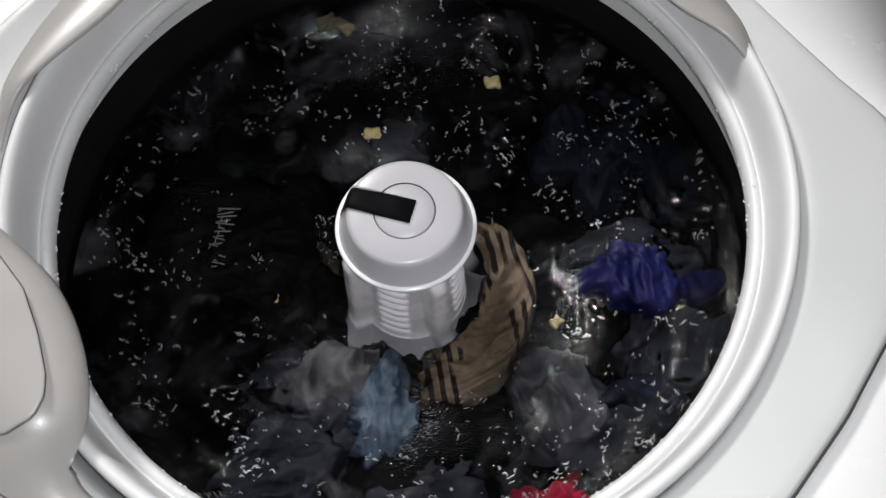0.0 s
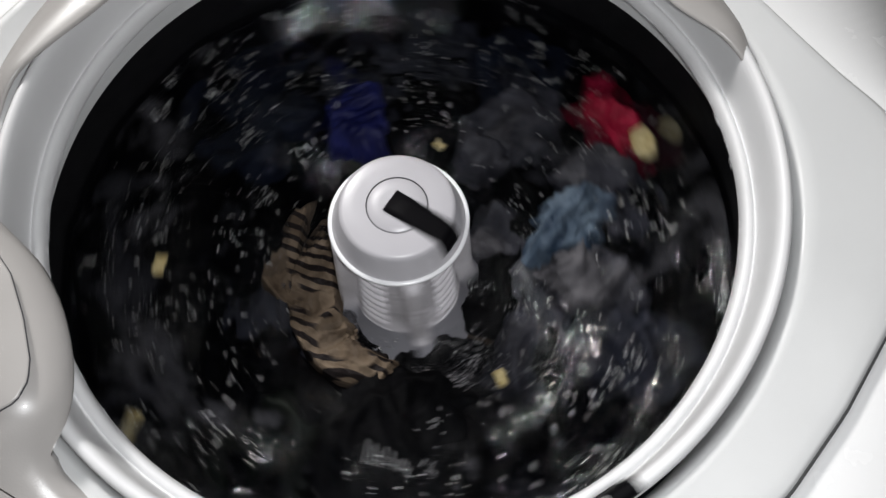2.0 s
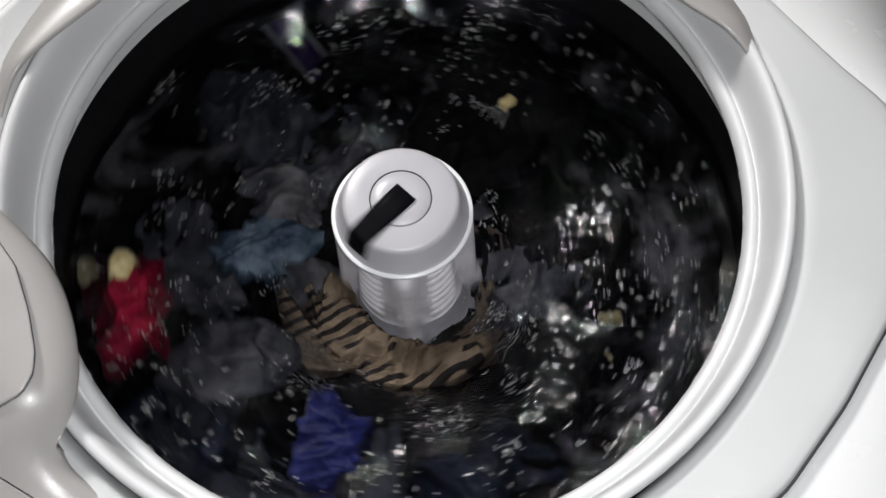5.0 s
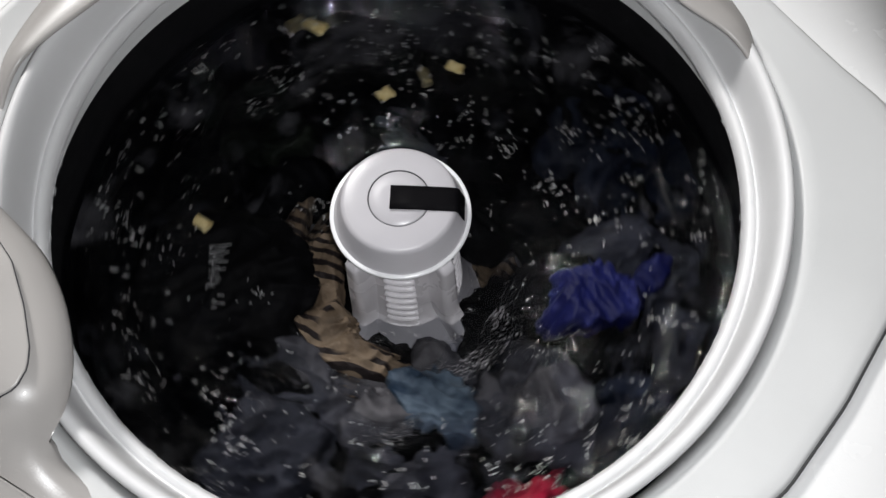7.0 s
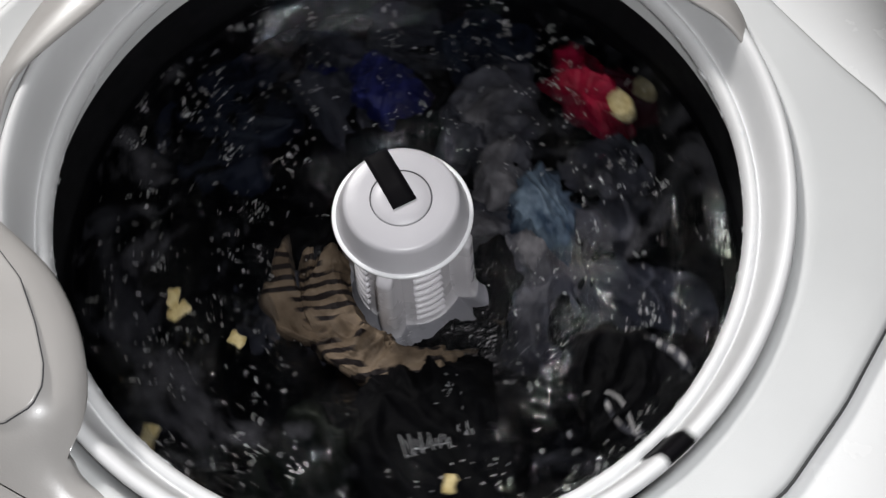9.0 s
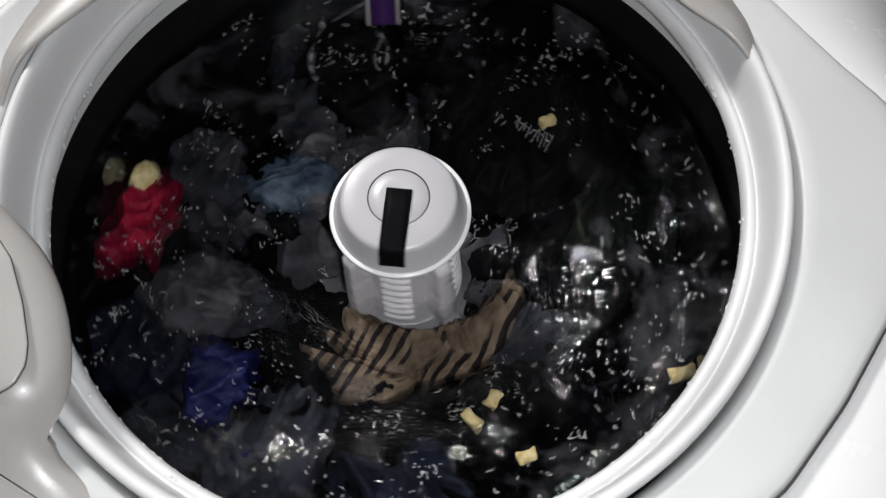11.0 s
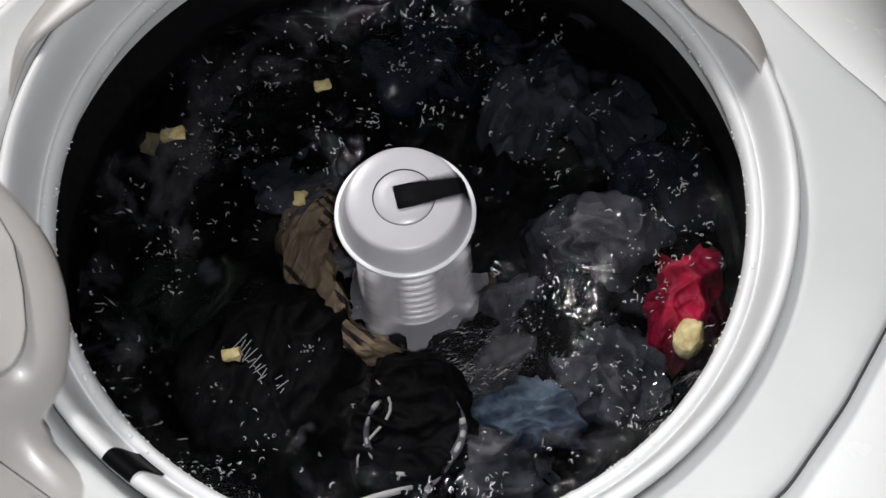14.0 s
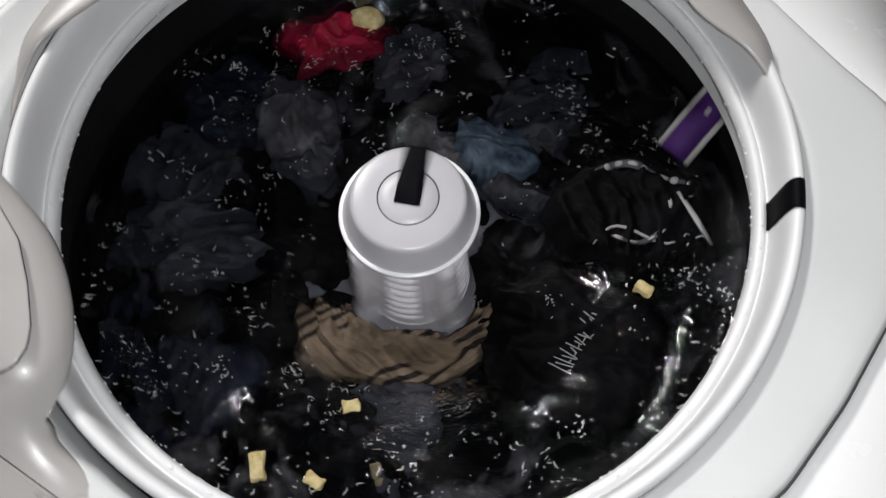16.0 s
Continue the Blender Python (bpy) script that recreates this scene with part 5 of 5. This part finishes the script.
        (5.2, pose(along(SWAY, 5.2) / 1000, 0, H, 0, 0, 465)), (5.3, pose(along(SWAY, 5.3) / 1000, 0, H, 0, 0, 430)),
        (5.4, pose(along(SWAY, 5.4) / 1000, 0, H, 0, 0, 435)), (5.5, pose(along(SWAY, 5.5) / 1000, 0, H, 0, 0, 480)),
        (5.6, pose(along(SWAY, 5.6) / 1000, 0, H, 0, 0, 551)), (5.7, pose(along(SWAY, 5.7) / 1000, 0, H, 0, 0, 625)),
        (5.8, pose(along(SWAY, 5.8) / 1000, 0, H, 0, 0, 678)), (5.9, pose(along(SWAY, 5.9) / 1000, 0, H, 0, 0, 693)),
        (6, pose(along(SWAY, 6) / 1000, 0, H, 0, 0, 667)), (6.1, pose(along(SWAY, 6.1) / 1000, 0, H, 0, 0, 611)),
        (6.2, pose(along(SWAY, 6.2) / 1000, 0, H, 0, 0, 548)), (6.3, pose(along(SWAY, 6.3) / 1000, 0, H, 0, 0, 502)),
        (6.4, pose(along(SWAY, 6.4) / 1000, 0, H, 0, 0, 479)), (6.5, pose(along(SWAY, 6.5) / 1000, 0, H, 0, 0, 496)),
        (6.6, pose(along(SWAY, 6.6) / 1000, 0, H, 0, 0, 552)), (6.7, pose(along(SWAY, 6.7) / 1000, 0, H, 0, 0, 630)),
        (6.8, pose(along(SWAY, 6.8) / 1000, 0, H, 0, 0, 689)), (6.9, pose(along(SWAY, 6.9) / 1000, 0, H, 0, 0, 716)),
        (7, pose(along(SWAY, 7) / 1000, 0, H, 0, 0, 718)), (7.1, pose(along(SWAY, 7.1) / 1000, 0, H, 0, 0, 684)),
        (7.2, pose(along(SWAY, 7.2) / 1000, 0, H, 0, 0, 617)), (7.3, pose(along(SWAY, 7.3) / 1000, 0, H, 0, 0, 561)),
        (7.4, pose(along(SWAY, 7.4) / 1000, 0, H, 0, 0, 544)), (7.5, pose(along(SWAY, 7.5) / 1000, 0, H, 0, 0, 544)),
        (7.6, pose(along(SWAY, 7.6) / 1000, 0, H, 0, 0, 590)), (7.7, pose(along(SWAY, 7.7) / 1000, 0, H, 0, 0, 657)),
        (7.8, pose(along(SWAY, 7.8) / 1000, 0, H, 0, 0, 732)), (7.9, pose(along(SWAY, 7.9) / 1000, 0, H, 0, 0, 769)),
        (8, pose(along(SWAY, 8) / 1000, 0, H, 0, 0, 784)), (8.1, pose(along(SWAY, 8.1) / 1000, 0, H, 0, 0, 757)),
        (8.2, pose(along(SWAY, 8.2) / 1000, 0, H, 0, 0, 696)), (8.3, pose(along(SWAY, 8.3) / 1000, 0, H, 0, 0, 630)),
        (8.4, pose(along(SWAY, 8.4) / 1000, 0, H, 0, 0, 606)), (8.5, pose(along(SWAY, 8.5) / 1000, 0, H, 0, 0, 603)),
        (8.6, pose(along(SWAY, 8.6) / 1000, 0, H, 0, 0, 628)), (8.7, pose(along(SWAY, 8.7) / 1000, 0, H, 0, 0, 699)),
        (8.8, pose(along(SWAY, 8.8) / 1000, 0, H, 0, 0, 764)), (8.9, pose(along(SWAY, 8.9) / 1000, 0, H, 0, 0, 816)),
        (9, pose(along(SWAY, 9) / 1000, 0, H, 0, 0, 838)), (9.1, pose(along(SWAY, 9.1) / 1000, 0, H, 0, 0, 835)),
        (9.2, pose(along(SWAY, 9.2) / 1000, 0, H, 0, 0, 789)), (9.3, pose(along(SWAY, 9.3) / 1000, 0, H, 0, 0, 725)),
        (9.4, pose(along(SWAY, 9.4) / 1000, 0, H, 0, 0, 677)), (9.5, pose(along(SWAY, 9.5) / 1000, 0, H, 0, 0, 663)),
        (9.6, pose(along(SWAY, 9.6) / 1000, 0, H, 0, 0, 690)), (9.7, pose(along(SWAY, 9.7) / 1000, 0, H, 0, 0, 752)),
        (9.8, pose(along(SWAY, 9.8) / 1000, 0, H, 0, 0, 828)), (9.9, pose(along(SWAY, 9.9) / 1000, 0, H, 0, 0, 893)),
        (10, pose(along(SWAY, 10) / 1000, 0, H, 0, 0, 927)), (10.1, pose(along(SWAY, 10.1) / 1000, 0, H, 0, 0, 919)),
        (10.2, pose(along(SWAY, 10.2) / 1000, 0, H, 0, 0, 875)), (10.3, pose(along(SWAY, 10.3) / 1000, 0, H, 0, 0, 812)),
        (10.4, pose(along(SWAY, 10.4) / 1000, 0, H, 0, 0, 755)), (10.5, pose(along(SWAY, 10.5) / 1000, 0, H, 0, 0, 727)),
        (10.6, pose(along(SWAY, 10.6) / 1000, 0, H, 0, 0, 740)), (10.7, pose(along(SWAY, 10.7) / 1000, 0, H, 0, 0, 791)),
        (10.8, pose(along(SWAY, 10.8) / 1000, 0, H, 0, 0, 864)), (10.9, pose(along(SWAY, 10.9) / 1000, 0, H, 0, 0, 936)),
        (11, pose(along(SWAY, 11) / 1000, 0, H, 0, 0, 984)), (11.1, pose(along(SWAY, 11.1) / 1000, 0, H, 0, 0, 991)),
        (11.2, pose(along(SWAY, 11.2) / 1000, 0, H, 0, 0, 959)), (11.3, pose(along(SWAY, 11.3) / 1000, 0, H, 0, 0, 900)),
        (11.4, pose(along(SWAY, 11.4) / 1000, 0, H, 0, 0, 832)), (11.5, pose(along(SWAY, 11.5) / 1000, 0, H, 0, 0, 801)),
        (11.6, pose(along(SWAY, 11.6) / 1000, 0, H, 0, 0, 790)), (11.7, pose(along(SWAY, 11.7) / 1000, 0, H, 0, 0, 812)),
        (11.8, pose(along(SWAY, 11.8) / 1000, 0, H, 0, 0, 875)), (11.9, pose(along(SWAY, 11.9) / 1000, 0, H, 0, 0, 962)),
        (12, pose(along(SWAY, 12) / 1000, 0, H, 0, 0, 1006)), (12.1, pose(along(SWAY, 12.1) / 1000, 0, H, 0, 0, 1024)),
        (12.2, pose(along(SWAY, 12.2) / 1000, 0, H, 0, 0, 1021)), (12.3, pose(along(SWAY, 12.3) / 1000, 0, H, 0, 0, 982)),
        (12.4, pose(along(SWAY, 12.4) / 1000, 0, H, 0, 0, 920)), (12.5, pose(along(SWAY, 12.5) / 1000, 0, H, 0, 0, 873)),
        (12.6, pose(along(SWAY, 12.6) / 1000, 0, H, 0, 0, 857)), (12.7, pose(along(SWAY, 12.7) / 1000, 0, H, 0, 0, 862)),
        (12.8, pose(along(SWAY, 12.8) / 1000, 0, H, 0, 0, 916)), (12.9, pose(along(SWAY, 12.9) / 1000, 0, H, 0, 0, 990)),
        (13, pose(along(SWAY, 13) / 1000, 0, H, 0, 0, 1056)), (13.1, pose(along(SWAY, 13.1) / 1000, 0, H, 0, 0, 1084)),
        (13.2, pose(along(SWAY, 13.2) / 1000, 0, H, 0, 0, 1094)), (13.3, pose(along(SWAY, 13.3) / 1000, 0, H, 0, 0, 1062)),
        (13.4, pose(along(SWAY, 13.4) / 1000, 0, H, 0, 0, 1003)), (13.5, pose(along(SWAY, 13.5) / 1000, 0, H, 0, 0, 947)),
        (13.6, pose(along(SWAY, 13.6) / 1000, 0, H, 0, 0, 923)), (13.7, pose(along(SWAY, 13.7) / 1000, 0, H, 0, 0, 924)),
        (13.8, pose(along(SWAY, 13.8) / 1000, 0, H, 0, 0, 952)), (13.9, pose(along(SWAY, 13.9) / 1000, 0, H, 0, 0, 1017)),
        (14, pose(along(SWAY, 14) / 1000, 0, H, 0, 0, 1093)), (14.1, pose(along(SWAY, 14.1) / 1000, 0, H, 0, 0, 1136)),
        (14.2, pose(along(SWAY, 14.2) / 1000, 0, H, 0, 0, 1151)), (14.3, pose(along(SWAY, 14.3) / 1000, 0, H, 0, 0, 1142)),
        (14.4, pose(along(SWAY, 14.4) / 1000, 0, H, 0, 0, 1083)), (14.5, pose(along(SWAY, 14.5) / 1000, 0, H, 0, 0, 1015)),
        (14.6, pose(along(SWAY, 14.6) / 1000, 0, H, 0, 0, 982)), (14.7, pose(along(SWAY, 14.7) / 1000, 0, H, 0, 0, 969)),
        (14.8, pose(along(SWAY, 14.8) / 1000, 0, H, 0, 0, 985)), (14.9, pose(along(SWAY, 14.9) / 1000, 0, H, 0, 0, 1042)),
        (15, pose(along(SWAY, 15) / 1000, 0, H, 0, 0, 1124)), (15.1, pose(along(SWAY, 15.1) / 1000, 0, H, 0, 0, 1179)),
        (15.2, pose(along(SWAY, 15.2) / 1000, 0, H, 0, 0, 1199)), (15.3, pose(along(SWAY, 15.3) / 1000, 0, H, 0, 0, 1203)),
        (15.4, pose(along(SWAY, 15.4) / 1000, 0, H, 0, 0, 1165)), (15.5, pose(along(SWAY, 15.5) / 1000, 0, H, 0, 0, 1098)),
        (15.6, pose(along(SWAY, 15.6) / 1000, 0, H, 0, 0, 1043)), (15.7, pose(along(SWAY, 15.7) / 1000, 0, H, 0, 0, 1027)),
        (15.8, pose(along(SWAY, 15.8) / 1000, 0, H, 0, 0, 1029)), (15.9, pose(along(SWAY, 15.9) / 1000, 0, H, 0, 0, 1084)),
        (16, pose(along(SWAY, 16) / 1000, 0, H, 0, 0, 1160)),
    ])


motions()
